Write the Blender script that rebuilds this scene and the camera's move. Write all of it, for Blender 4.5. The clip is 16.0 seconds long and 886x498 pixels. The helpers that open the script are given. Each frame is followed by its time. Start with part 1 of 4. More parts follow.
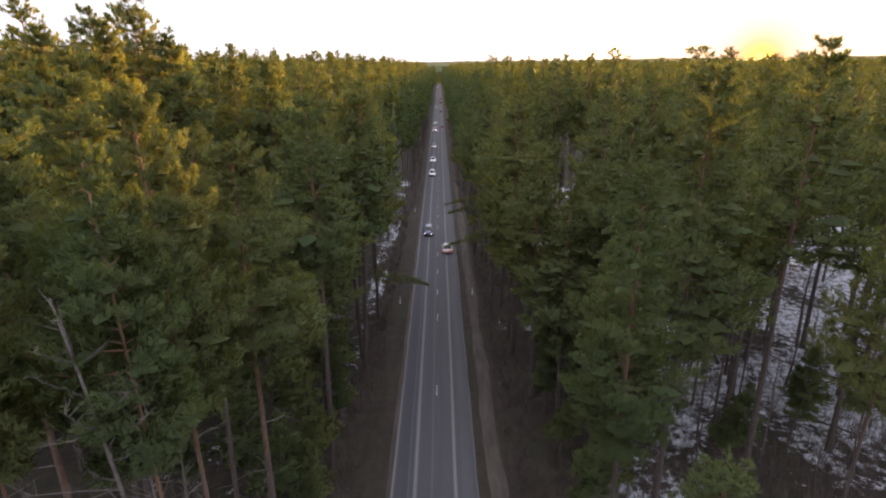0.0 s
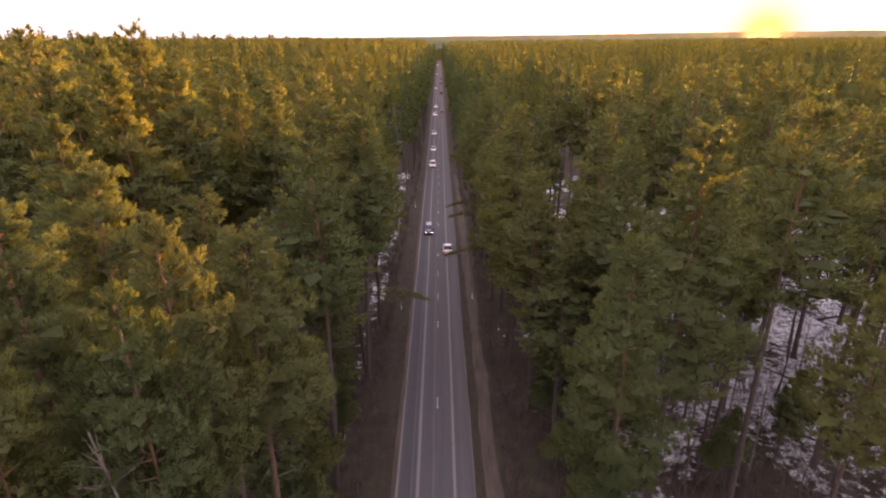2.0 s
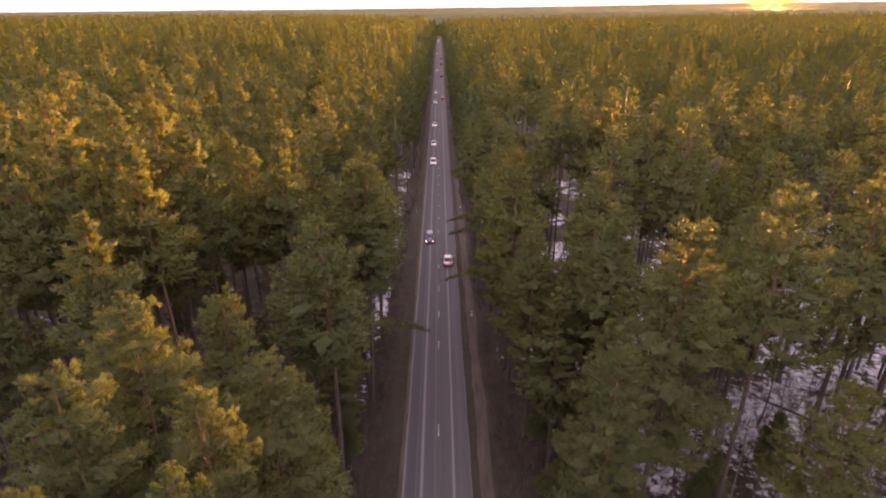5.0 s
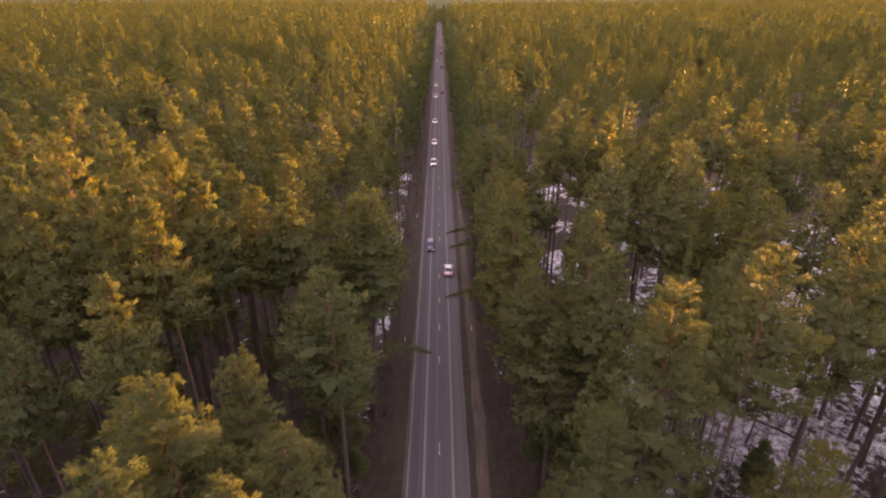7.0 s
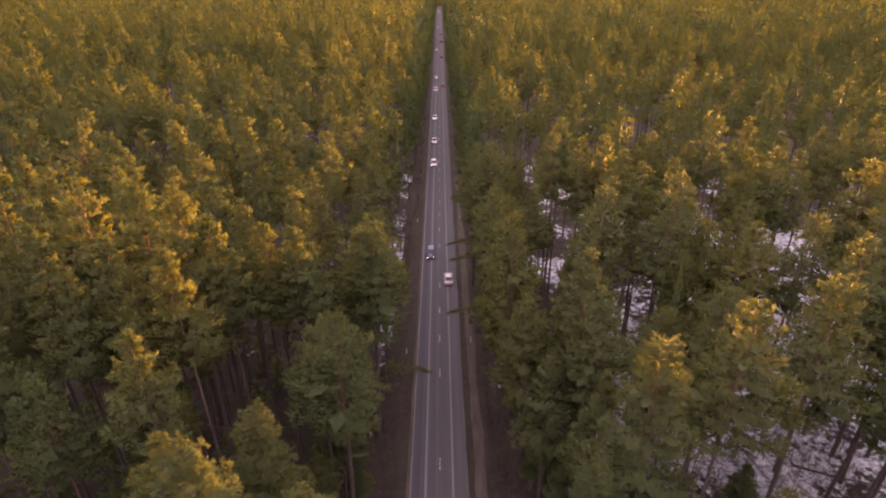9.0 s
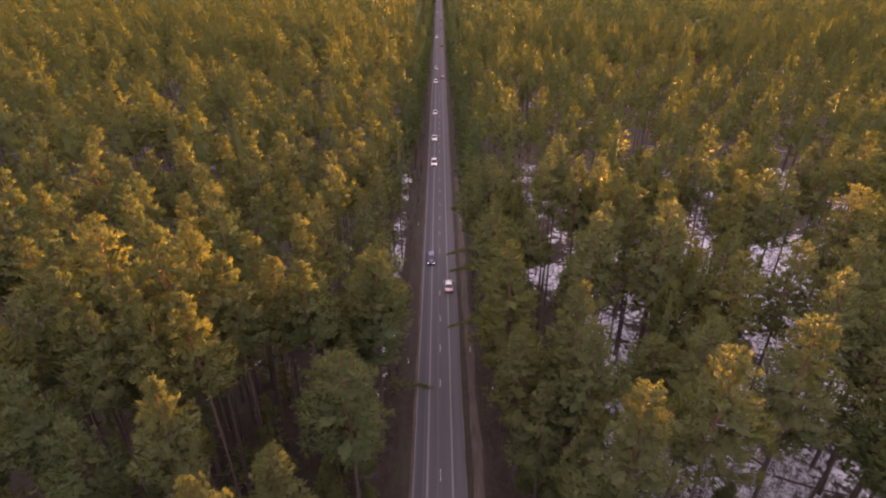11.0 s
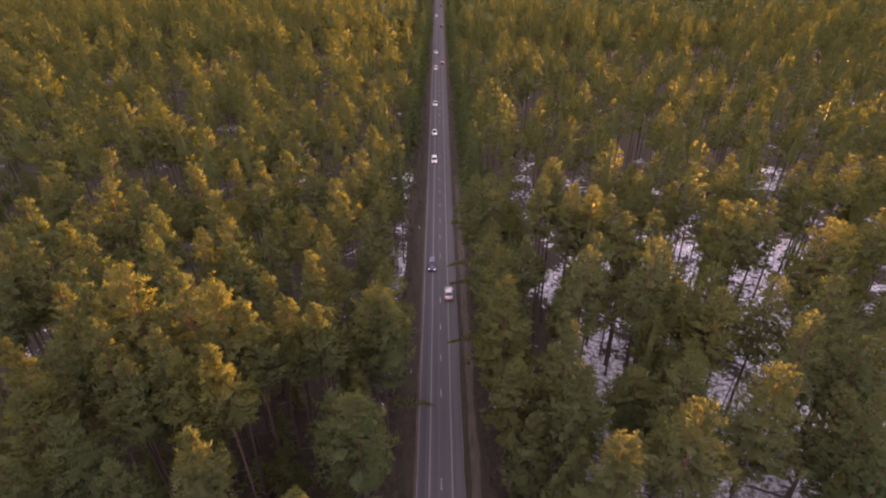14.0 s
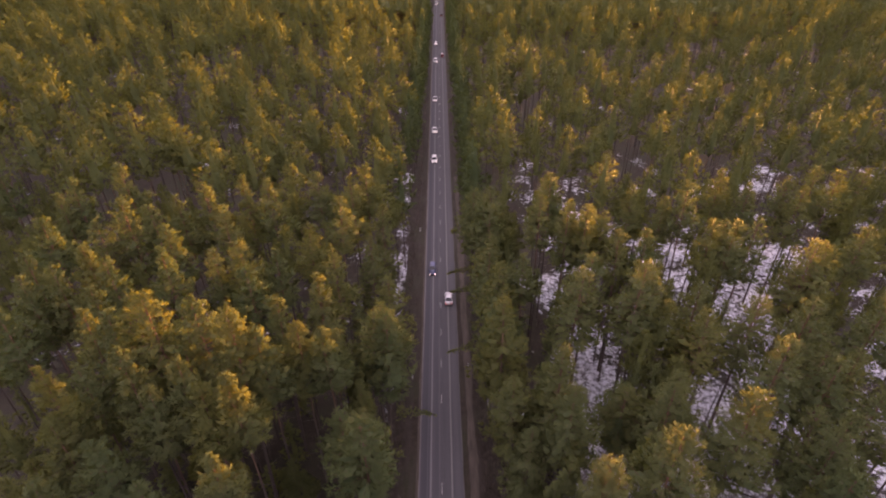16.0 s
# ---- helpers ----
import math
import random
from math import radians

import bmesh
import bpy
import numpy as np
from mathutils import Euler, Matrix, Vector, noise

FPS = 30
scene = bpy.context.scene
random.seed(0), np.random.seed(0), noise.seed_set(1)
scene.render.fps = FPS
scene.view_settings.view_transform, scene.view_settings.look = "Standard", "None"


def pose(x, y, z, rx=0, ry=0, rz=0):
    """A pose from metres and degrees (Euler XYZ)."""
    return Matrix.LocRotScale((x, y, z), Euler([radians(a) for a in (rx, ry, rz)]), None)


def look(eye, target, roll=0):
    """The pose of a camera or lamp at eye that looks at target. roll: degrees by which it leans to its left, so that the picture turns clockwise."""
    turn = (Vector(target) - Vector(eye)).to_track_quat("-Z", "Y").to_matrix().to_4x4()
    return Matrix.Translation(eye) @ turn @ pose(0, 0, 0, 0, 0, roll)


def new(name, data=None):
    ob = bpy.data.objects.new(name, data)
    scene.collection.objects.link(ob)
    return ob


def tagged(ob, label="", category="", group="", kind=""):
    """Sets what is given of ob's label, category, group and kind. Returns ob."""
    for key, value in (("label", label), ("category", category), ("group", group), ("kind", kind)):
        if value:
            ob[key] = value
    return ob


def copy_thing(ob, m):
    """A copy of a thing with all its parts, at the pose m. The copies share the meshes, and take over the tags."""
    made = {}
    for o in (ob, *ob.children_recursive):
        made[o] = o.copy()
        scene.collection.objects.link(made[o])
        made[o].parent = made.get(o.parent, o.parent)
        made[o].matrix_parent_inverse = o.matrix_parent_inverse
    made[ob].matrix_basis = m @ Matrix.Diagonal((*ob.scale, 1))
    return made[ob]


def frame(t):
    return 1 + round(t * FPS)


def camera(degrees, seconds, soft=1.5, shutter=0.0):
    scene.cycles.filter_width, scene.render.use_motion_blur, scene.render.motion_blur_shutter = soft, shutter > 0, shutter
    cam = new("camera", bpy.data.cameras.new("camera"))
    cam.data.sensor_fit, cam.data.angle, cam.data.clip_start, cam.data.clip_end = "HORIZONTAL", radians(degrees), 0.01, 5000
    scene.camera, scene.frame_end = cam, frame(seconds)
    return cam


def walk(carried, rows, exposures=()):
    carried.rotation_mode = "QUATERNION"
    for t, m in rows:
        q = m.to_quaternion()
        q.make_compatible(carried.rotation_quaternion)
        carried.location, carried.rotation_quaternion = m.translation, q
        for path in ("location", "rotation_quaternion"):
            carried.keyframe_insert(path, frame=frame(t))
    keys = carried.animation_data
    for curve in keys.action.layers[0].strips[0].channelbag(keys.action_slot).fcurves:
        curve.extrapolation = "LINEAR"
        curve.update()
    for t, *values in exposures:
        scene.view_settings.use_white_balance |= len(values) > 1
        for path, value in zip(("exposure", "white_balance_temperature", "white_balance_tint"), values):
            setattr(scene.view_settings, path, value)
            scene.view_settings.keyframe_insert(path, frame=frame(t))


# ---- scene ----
# camera and its climb: seconds, x, y, z, pitch, yaw, roll
cam = camera(77.7, 16.0, soft=2.1)
PATH = [
    (0, 0.644, 1.558, 32.341, -18.487, -0.222, -0.565),
    (1, 0.650, 1.688, 34.522, -19.775, -0.200, -0.565),
    (2, 0.653, 1.802, 36.791, -20.870, -0.180, -0.565),
    (3, 0.654, 1.901, 39.150, -21.828, -0.162, -0.565),
    (4, 0.652, 1.985, 41.600, -22.695, -0.146, -0.565),
    (5, 0.648, 2.054, 44.139, -23.514, -0.132, -0.565),
    (6, 0.642, 2.107, 46.767, -24.316, -0.120, -0.565),
    (7, 0.633, 2.145, 49.482, -25.128, -0.111, -0.565),
    (8, 0.622, 2.168, 52.282, -25.969, -0.103, -0.565),
    (9, 0.609, 2.175, 55.163, -26.852, -0.098, -0.565),
    (10, 0.593, 2.167, 58.121, -27.782, -0.095, -0.565),
    (11, 0.575, 2.143, 61.151, -28.755, -0.094, -0.565),
    (12, 0.554, 2.105, 64.249, -29.764, -0.096, -0.565),
    (13, 0.531, 2.051, 67.406, -30.790, -0.099, -0.565),
    (14, 0.506, 1.982, 70.618, -31.812, -0.105, -0.565),
    (15, 0.478, 1.897, 73.874, -32.797, -0.112, -0.565),
    (16, 0.448, 1.797, 77.169, -33.709, -0.122, -0.565),
]
# the picture brightens a little and turns warmer as the sun comes into view
EXPOSURES = [(0, 2.7, 7150, 33), (1.5, 2.86, 8100, 51), (3.5, 2.92, 8500, 61), (7, 2.9, 8600, 65), (12, 2.82, 8200, 62), (16, 2.74, 8000, 60)]
walk(cam, [(t, pose(x, y, z, 90 + pitch, 0, yaw) @ pose(0, 0, 0, 0, 0, roll)) for t, x, y, z, pitch, yaw, roll in PATH], EXPOSURES)

# ---- light: low evening sun ahead to the right, pale open sky ----
SUN_AZ, SUN_EL = radians(29.0), radians(1.7)
SUN_DIR = Vector((math.sin(SUN_AZ) * math.cos(SUN_EL), math.cos(SUN_AZ) * math.cos(SUN_EL), math.sin(SUN_EL)))


def build_world():
    w = bpy.data.worlds.new("evening_sky")
    w.use_nodes = True
    scene.world = w
    nt = w.node_tree
    nt.nodes.clear()
    out = nt.nodes.new("ShaderNodeOutputWorld")
    bg = nt.nodes.new("ShaderNodeBackground")
    sky = nt.nodes.new("ShaderNodeTexSky")
    sky.sky_type = "NISHITA"
    sky.sun_disc = False
    sky.sun_elevation, sky.sun_rotation = SUN_EL + radians(SKY_LIFT), SUN_AZ
    sky.air_density, sky.dust_density, sky.ozone_density = 1.0, 1.2, 1.0
    bg.inputs["Strength"].default_value = SKY_STRENGTH
    # thin high haze evens the clear sky out to a pale white
    veil = nt.nodes.new("ShaderNodeMix")
    veil.data_type = "RGBA"
    veil.inputs[0].default_value = 0.9
    veil.inputs[7].default_value = SKY_VEIL
    nt.links.new(sky.outputs[0], veil.inputs[6])
    # thicker, duller haze low down, clearer towards the zenith
    tc = nt.nodes.new("ShaderNodeTexCoord")
    up = nt.nodes.new("ShaderNodeSeparateXYZ")
    nt.links.new(tc.outputs["Generated"], up.inputs[0])
    depth = nt.nodes.new("ShaderNodeMapRange")
    depth.interpolation_type = "SMOOTHSTEP"
    for k, v in ((1, 0.0), (2, 0.6), (3, 0.85), (4, 1.2)):
        depth.inputs[k].default_value = v
    nt.links.new(up.outputs[2], depth.inputs[0])
    dull = nt.nodes.new("ShaderNodeVectorMath")
    dull.operation = "SCALE"
    nt.links.new(veil.outputs[2], dull.inputs[0])
    nt.links.new(depth.outputs[0], dull.inputs[3])
    # the sun's own golden aureole low over the woods
    dot = nt.nodes.new("ShaderNodeVectorMath")
    dot.operation = "DOT_PRODUCT"
    dot.inputs[1].default_value = Vector((SUN_DIR.x, SUN_DIR.y, math.sin(radians(0.1)))).normalized()
    nt.links.new(tc.outputs["Generated"], dot.inputs[0])
    shade = dull.outputs[0]
    for power, colour in ((60.0, (2.6, 1.95, 1.5, 1)), (1800.0, (3.8, 1.1, 0.12, 1)), (9000.0, (9.0, 6.0, 0.9, 1))):
        pw = nt.nodes.new("ShaderNodeMath")
        pw.operation = "POWER"
        pw.inputs[1].default_value = power
        mx = nt.nodes.new("ShaderNodeMath")
        mx.operation = "MAXIMUM"
        mx.inputs[1].default_value = 0.0
        nt.links.new(dot.outputs["Value"], mx.inputs[0])
        nt.links.new(mx.outputs[0], pw.inputs[0])
        glow = nt.nodes.new("ShaderNodeMix")
        glow.data_type = "RGBA"
        nt.links.new(pw.outputs[0], glow.inputs[0])
        nt.links.new(shade, glow.inputs[6])
        glow.inputs[7].default_value = colour
        shade = glow.outputs[2]
    nt.links.new(shade, bg.inputs["Color"])
    nt.links.new(bg.outputs[0], out.inputs["Surface"])


SKY_STRENGTH, SKY_LIFT, SKY_VEIL = 0.09, 6.0, (2.35, 2.85, 3.25, 1)
build_world()
sun_data = bpy.data.lights.new("sun", "SUN")
sun_data.energy, sun_data.angle, sun_data.color = 4.8, radians(2.5), (1.0, 0.615, 0.15)
sun = new("sun", sun_data)
sun.matrix_world = look(SUN_DIR * 100, (0, 0, 0))

# ---- materials ----


class Nodes:
    """A short way to write node materials."""

    def __init__(self, name):
        self.mat = bpy.data.materials.new(name)
        self.mat.use_nodes = True
        self.nt = self.mat.node_tree
        self.nt.nodes.clear()
        self.out = self.nt.nodes.new("ShaderNodeOutputMaterial")

    def add(self, kind, **inputs):
        n = self.nt.nodes.new(kind)
        for k, v in inputs.items():
            self.put(n.inputs[k.replace("_", " ")], v)
        return n

    def put(self, socket, v):
        if isinstance(v, bpy.types.NodeSocket):
            self.nt.links.new(v, socket)
        elif isinstance(v, bpy.types.Node):
            self.nt.links.new(v.outputs[0], socket)
        else:
            socket.default_value = v

    def coords(self, scale=(1, 1, 1), kind="Object"):
        tc = self.add("ShaderNodeTexCoord")
        mp = self.add("ShaderNodeMapping")
        self.put(mp.inputs["Vector"], tc.outputs[kind])
        mp.inputs["Scale"].default_value = scale
        return mp

    def world(self, scale=(1, 1, 1)):
        g = self.add("ShaderNodeNewGeometry")
        mp = self.add("ShaderNodeMapping")
        self.put(mp.inputs["Vector"], g.outputs["Position"])
        mp.inputs["Scale"].default_value = scale
        return mp

    def noise(self, vec, scale, detail=4.0, rough=0.55):
        n = self.add("ShaderNodeTexNoise", Scale=scale, Detail=detail, Roughness=rough)
        self.put(n.inputs["Vector"], vec)
        return n

    def ramp(self, fac, *stops):
        r = self.add("ShaderNodeValToRGB")
        els = r.color_ramp.elements
        while len(els) < len(stops):
            els.new(0.5)
        for e, (p, c) in zip(els, stops):
            e.position, e.color = p, (*c, 1) if len(c) == 3 else c
        self.put(r.inputs[0], fac)
        return r

    def mix(self, fac, a, b, mode="MIX"):
        m = self.add("ShaderNodeMix")
        m.data_type, m.blend_type = "RGBA", mode
        self.put(m.inputs[0], fac)
        self.put(m.inputs[6], a)
        self.put(m.inputs[7], b)
        return m.outputs[2]

    def math(self, op, a, b=0.0, clamp=False):
        m = self.add("ShaderNodeMath")
        m.operation, m.use_clamp = op, clamp
        self.put(m.inputs[0], a)
        self.put(m.inputs[1], b)
        return m.outputs[0]

    def surface(self, colour, rough=0.8, metal=0.0, bump=None, strength=0.3, distance=0.02, **more):
        p = self.add("ShaderNodeBsdfPrincipled", Base_Color=colour, Roughness=rough, Metallic=metal)
        for k, v in more.items():
            self.put(p.inputs[k.replace("_", " ")], v)
        if bump is not None:
            b = self.add("ShaderNodeBump", Strength=strength, Distance=distance, Height=bump)
            self.put(p.inputs["Normal"], b.outputs[0])
        self.put(self.out.inputs[0], p.outputs[0])
        return self.mat


def band(n, x, centre, half, soft):
    """1 inside a strip round centre, falling to 0 over soft."""
    d = n.math("ABSOLUTE", n.math("SUBTRACT", x, centre))
    return n.math("DIVIDE", n.math("SUBTRACT", half + soft, d), soft, True)


def asphalt_material():
    n = Nodes("asphalt")
    g = n.add("ShaderNodeNewGeometry")
    sep = n.add("ShaderNodeSeparateXYZ")
    n.put(sep.inputs[0], g.outputs["Position"])
    x = sep.outputs[0]
    wob = n.noise(n.world((0.5, 0.05, 1)), 1.0, 3)
    xw = n.math("ADD", x, n.math("MULTIPLY", n.math("SUBTRACT", wob, 0.5), 0.25))
    base = n.ramp(n.noise(n.world((1.4, 0.06, 1)), 1.0, 6, 0.6), (0.3, (0.058, 0.058, 0.064)), (0.7, (0.084, 0.082, 0.086)))
    fine = n.ramp(n.noise(n.world((1, 1, 1)), 14.0, 3), (0.3, (0.8, 0.8, 0.8)), (0.7, (1.15, 1.15, 1.15)))
    col = n.mix(1.0, base.outputs[0], fine.outputs[0], "MULTIPLY")
    old = n.noise(n.world((0.3, 0.025, 1)), 1.0, 4)
    # polished wheel tracks, pale dust between them and along the edges
    for c, half, soft, colour, k in ((-2.6, 0.5, 0.3, (0.046, 0.047, 0.056), 0.75), (-0.85, 0.2, 0.3, (0.06, 0.06, 0.069), 0.6),
                                     (0.9, 0.2, 0.3, (0.07, 0.07, 0.075), 0.45), (2.6, 0.3, 0.3, (0.088, 0.087, 0.09), 0.5),
                                     (-1.66, 0.06, 0.14, (0.21, 0.205, 0.21), 0.7), (1.61, 0.06, 0.14, (0.21, 0.205, 0.2), 0.72),
                                     (-3.5, 0.05, 0.08, (0.2, 0.185, 0.175), 0.75), (-0.3, 0.02, 0.1, (0.13, 0.128, 0.13), 0.5),
                                     (-2.2, 0.02, 0.09, (0.13, 0.128, 0.13), 0.45), (3.44, 0.06, 0.1, (0.13, 0.117, 0.11), 0.5)):
        f = n.math("MULTIPLY", band(n, xw, c, half, soft), n.math("MULTIPLY", n.math("ADD", old, 0.5), k), True)
        col = n.mix(f, col, (*colour, 1))
    crack = n.add("ShaderNodeTexVoronoi", Scale=1.0)
    crack.feature = "DISTANCE_TO_EDGE"
    n.put(crack.inputs["Vector"], n.world((0.12, 0.11, 1)))
    cf = n.math("MULTIPLY", n.math("LESS_THAN", crack.outputs[0], 0.002), 0.35)
    col = n.mix(cf, col, (0.035, 0.035, 0.037, 1))
    return n.surface(col, 0.78, bump=n.noise(n.world(), 40.0, 2), strength=0.25, distance=0.01)


def forest_floor_material():
    """Brown needle litter and dry grass with thawing snow, which has gone from the road's verges."""
    n = Nodes("forest_floor")
    g = n.add("ShaderNodeNewGeometry")
    sep = n.add("ShaderNodeSeparateXYZ")
    n.put(sep.inputs[0], g.outputs["Position"])
    x = sep.outputs[0]
    litter = n.ramp(n.noise(n.world(), 0.9, 8, 0.7), (0.25, (0.016, 0.012, 0.008)), (0.5, (0.03, 0.022, 0.014)), (0.75, (0.06, 0.045, 0.029)))
    moss = n.ramp(n.noise(n.world(), 0.13, 5), (0.45, (0, 0, 0)), (0.65, (1, 1, 1)))
    col = n.mix(n.math("MULTIPLY", moss.outputs[0], 0.5), litter.outputs[0], (0.034, 0.042, 0.018, 1))
    streak = n.ramp(n.noise(n.world((1.2, 0.12, 1)), 1.0, 5), (0.4, (0, 0, 0)), (0.7, (1, 1, 1)))
    verge = n.math("SUBTRACT", 1.0, n.math("DIVIDE", n.math("SUBTRACT", n.math("ABSOLUTE", x), 6.0), 3.0, True), True)
    col = n.mix(n.math("MULTIPLY", n.math("MULTIPLY", streak.outputs[0], verge), 0.6), col, (0.05, 0.039, 0.034, 1))
    # snow lies in big torn patches, more of it away to the right of the road
    kept = n.add("ShaderNodeAttribute")
    kept.attribute_name = "snow_kept"
    side = n.math("ADD", n.math("MULTIPLY", n.math("DIVIDE", n.math("SUBTRACT", x, 11.0), 16.0, True), n.math("MULTIPLY", n.math("DIVIDE", n.math("SUBTRACT", 170.0, sep.outputs[1]), 60.0, True), 0.07)), n.math("MULTIPLY", kept.outputs["Fac"], 0.07))
    big = n.noise(n.world(), 0.085, 5, 0.62)
    small = n.noise(n.world(), 0.9, 7, 0.72)
    amount = n.math("ADD", n.math("ADD", n.math("MULTIPLY", big, 0.55), n.math("MULTIPLY", small, 0.45)), side)
    off = n.math("DIVIDE", n.math("SUBTRACT", n.math("ABSOLUTE", n.math("ADD", x, 0.0)), 7.2), 1.0, True)
    snow = n.ramp(n.math("MULTIPLY", amount, off), (0.585, (0, 0, 0)), (0.62, (1, 1, 1)))
    twig = n.ramp(n.noise(n.world((1, 1, 1)), 1.1, 8, 0.82), (0.46, (1, 1, 1)), (0.57, (0.0, 0.0, 0.0)))
    cover = n.math("MULTIPLY", snow.outputs[0], n.math("ADD", n.math("MULTIPLY", twig.outputs[0], 0.85), 0.15))
    white = n.ramp(n.noise(n.world(), 0.5, 3), (0.3, (0.6, 0.63, 0.7)), (0.7, (0.76, 0.78, 0.83)))
    col = n.mix(cover, col, white.outputs[0])
    rough = n.math("SUBTRACT", 0.95, n.math("MULTIPLY", cover, 0.35))
    bump = n.math("ADD", n.noise(n.world(), 3.0, 6, 0.7), n.math("MULTIPLY", cover, 0.6))
    return n.surface(col, rough, bump=bump, strength=0.7, distance=0.15)


def dirt_material():
    n = Nodes("sandy_dirt")
    col = n.ramp(n.noise(n.world((1.5, 0.2, 1)), 1.0, 7, 0.65), (0.25, (0.042, 0.033, 0.026)), (0.5, (0.075, 0.06, 0.048)), (0.8, (0.125, 0.1, 0.082)))
    return n.surface(col.outputs[0], 0.95, bump=n.noise(n.world(), 6.0, 5), strength=0.5, distance=0.05)


def paint_line_material():
    n = Nodes("road_paint")
    wear = n.ramp(n.noise(n.world((3, 1, 1)), 2.0, 6, 0.7), (0.35, (0.16, 0.16, 0.16)), (0.65, (0.56, 0.55, 0.53)))
    return n.surface(wear.outputs[0], 0.6)


def needle_material(name, dark, mid, light):
    """Pine needles: green, a little see-through against the light."""
    n = Nodes(name)
    g = n.add("ShaderNodeNewGeometry")
    info = n.add("ShaderNodeObjectInfo")
    col = n.ramp(g.outputs["Random Per Island"], (0.0, dark), (0.5, mid), (1.0, light))
    patch = n.noise(n.world(), 0.22, 3)
    tint = n.ramp(n.math("ADD", n.math("MULTIPLY", info.outputs["Random"], 0.5), n.math("MULTIPLY", patch, 0.6)),
                  (0.2, (0.72, 0.86, 0.9)), (0.55, (1, 1, 1)), (0.95, (1.35, 1.16, 0.8)))
    col = n.mix(1.0, col.outputs[0], tint.outputs[0], "MULTIPLY")
    d = n.add("ShaderNodeBsdfPrincipled", Base_Color=col, Roughness=0.7)
    d.inputs["Specular IOR Level"].default_value = 0.12
    t = n.add("ShaderNodeBsdfTranslucent")
    n.put(t.inputs[0], n.mix(1.0, col, (1.6, 1.35, 0.5, 1), "MULTIPLY"))
    m = n.add("ShaderNodeMixShader")
    m.inputs[0].default_value = 0.4
    n.put(m.inputs[1], d.outputs[0])
    n.put(m.inputs[2], t.outputs[0])
    n.put(n.out.inputs[0], m.outputs[0])
    return n.mat


def pine_bark_material():
    """Grey-brown plates low on the trunk, thin orange bark higher up."""
    n = Nodes("pine_bark")
    tc = n.add("ShaderNodeTexCoord")
    sep = n.add("ShaderNodeSeparateXYZ")
    n.put(sep.inputs[0], tc.outputs["Object"])
    up = n.math("ADD", n.math("DIVIDE", sep.outputs[2], 32.0), n.math("MULTIPLY", n.math("SUBTRACT", n.noise(n.coords(), 0.5, 3), 0.5), 0.2))
    plates = n.noise(n.coords((5, 5, 1.2)), 2.0, 6, 0.7)
    lowc = n.ramp(plates, (0.3, (0.04, 0.031, 0.027)), (0.7, (0.115, 0.088, 0.073)))
    high = n.ramp(plates, (0.3, (0.11, 0.055, 0.033)), (0.7, (0.22, 0.12, 0.07)))
    f = n.ramp(up, (0.42, (0, 0, 0)), (0.68, (1, 1, 1)))
    return n.surface(n.mix(f.outputs[0], lowc.outputs[0], high.outputs[0]), 0.9, bump=plates, strength=0.6, distance=0.03)


def noisy(name, a, b, scale, rough, bump=0.4, stretch=(1, 1, 1), metal=0.0):
    n = Nodes(name)
    no = n.noise(n.coords(stretch), scale, 6, 0.65)
    return n.surface(n.ramp(no, (0.3, a), (0.7, b)).outputs[0], rough, metal, bump=no, strength=bump, distance=0.01)


def car_paint(name, colour, metal=0.25):
    n = Nodes(name)
    dust = n.ramp(n.noise(n.coords(), 1.6, 6, 0.7), (0.45, (0, 0, 0)), (0.8, (1, 1, 1)))
    low = n.mix(n.math("MULTIPLY", dust.outputs[0], 0.35), (*colour, 1), (0.16, 0.14, 0.12, 1))
    return n.surface(low, n.math("ADD", 0.28, n.math("MULTIPLY", dust.outputs[0], 0.3)), metal, Coat_Weight=0.6, Coat_Roughness=0.08)


def glowing(name, colour, strength, base):
    n = Nodes(name)
    return n.surface((*base, 1), 0.2, Emission_Color=(*colour, 1), Emission_Strength=strength)


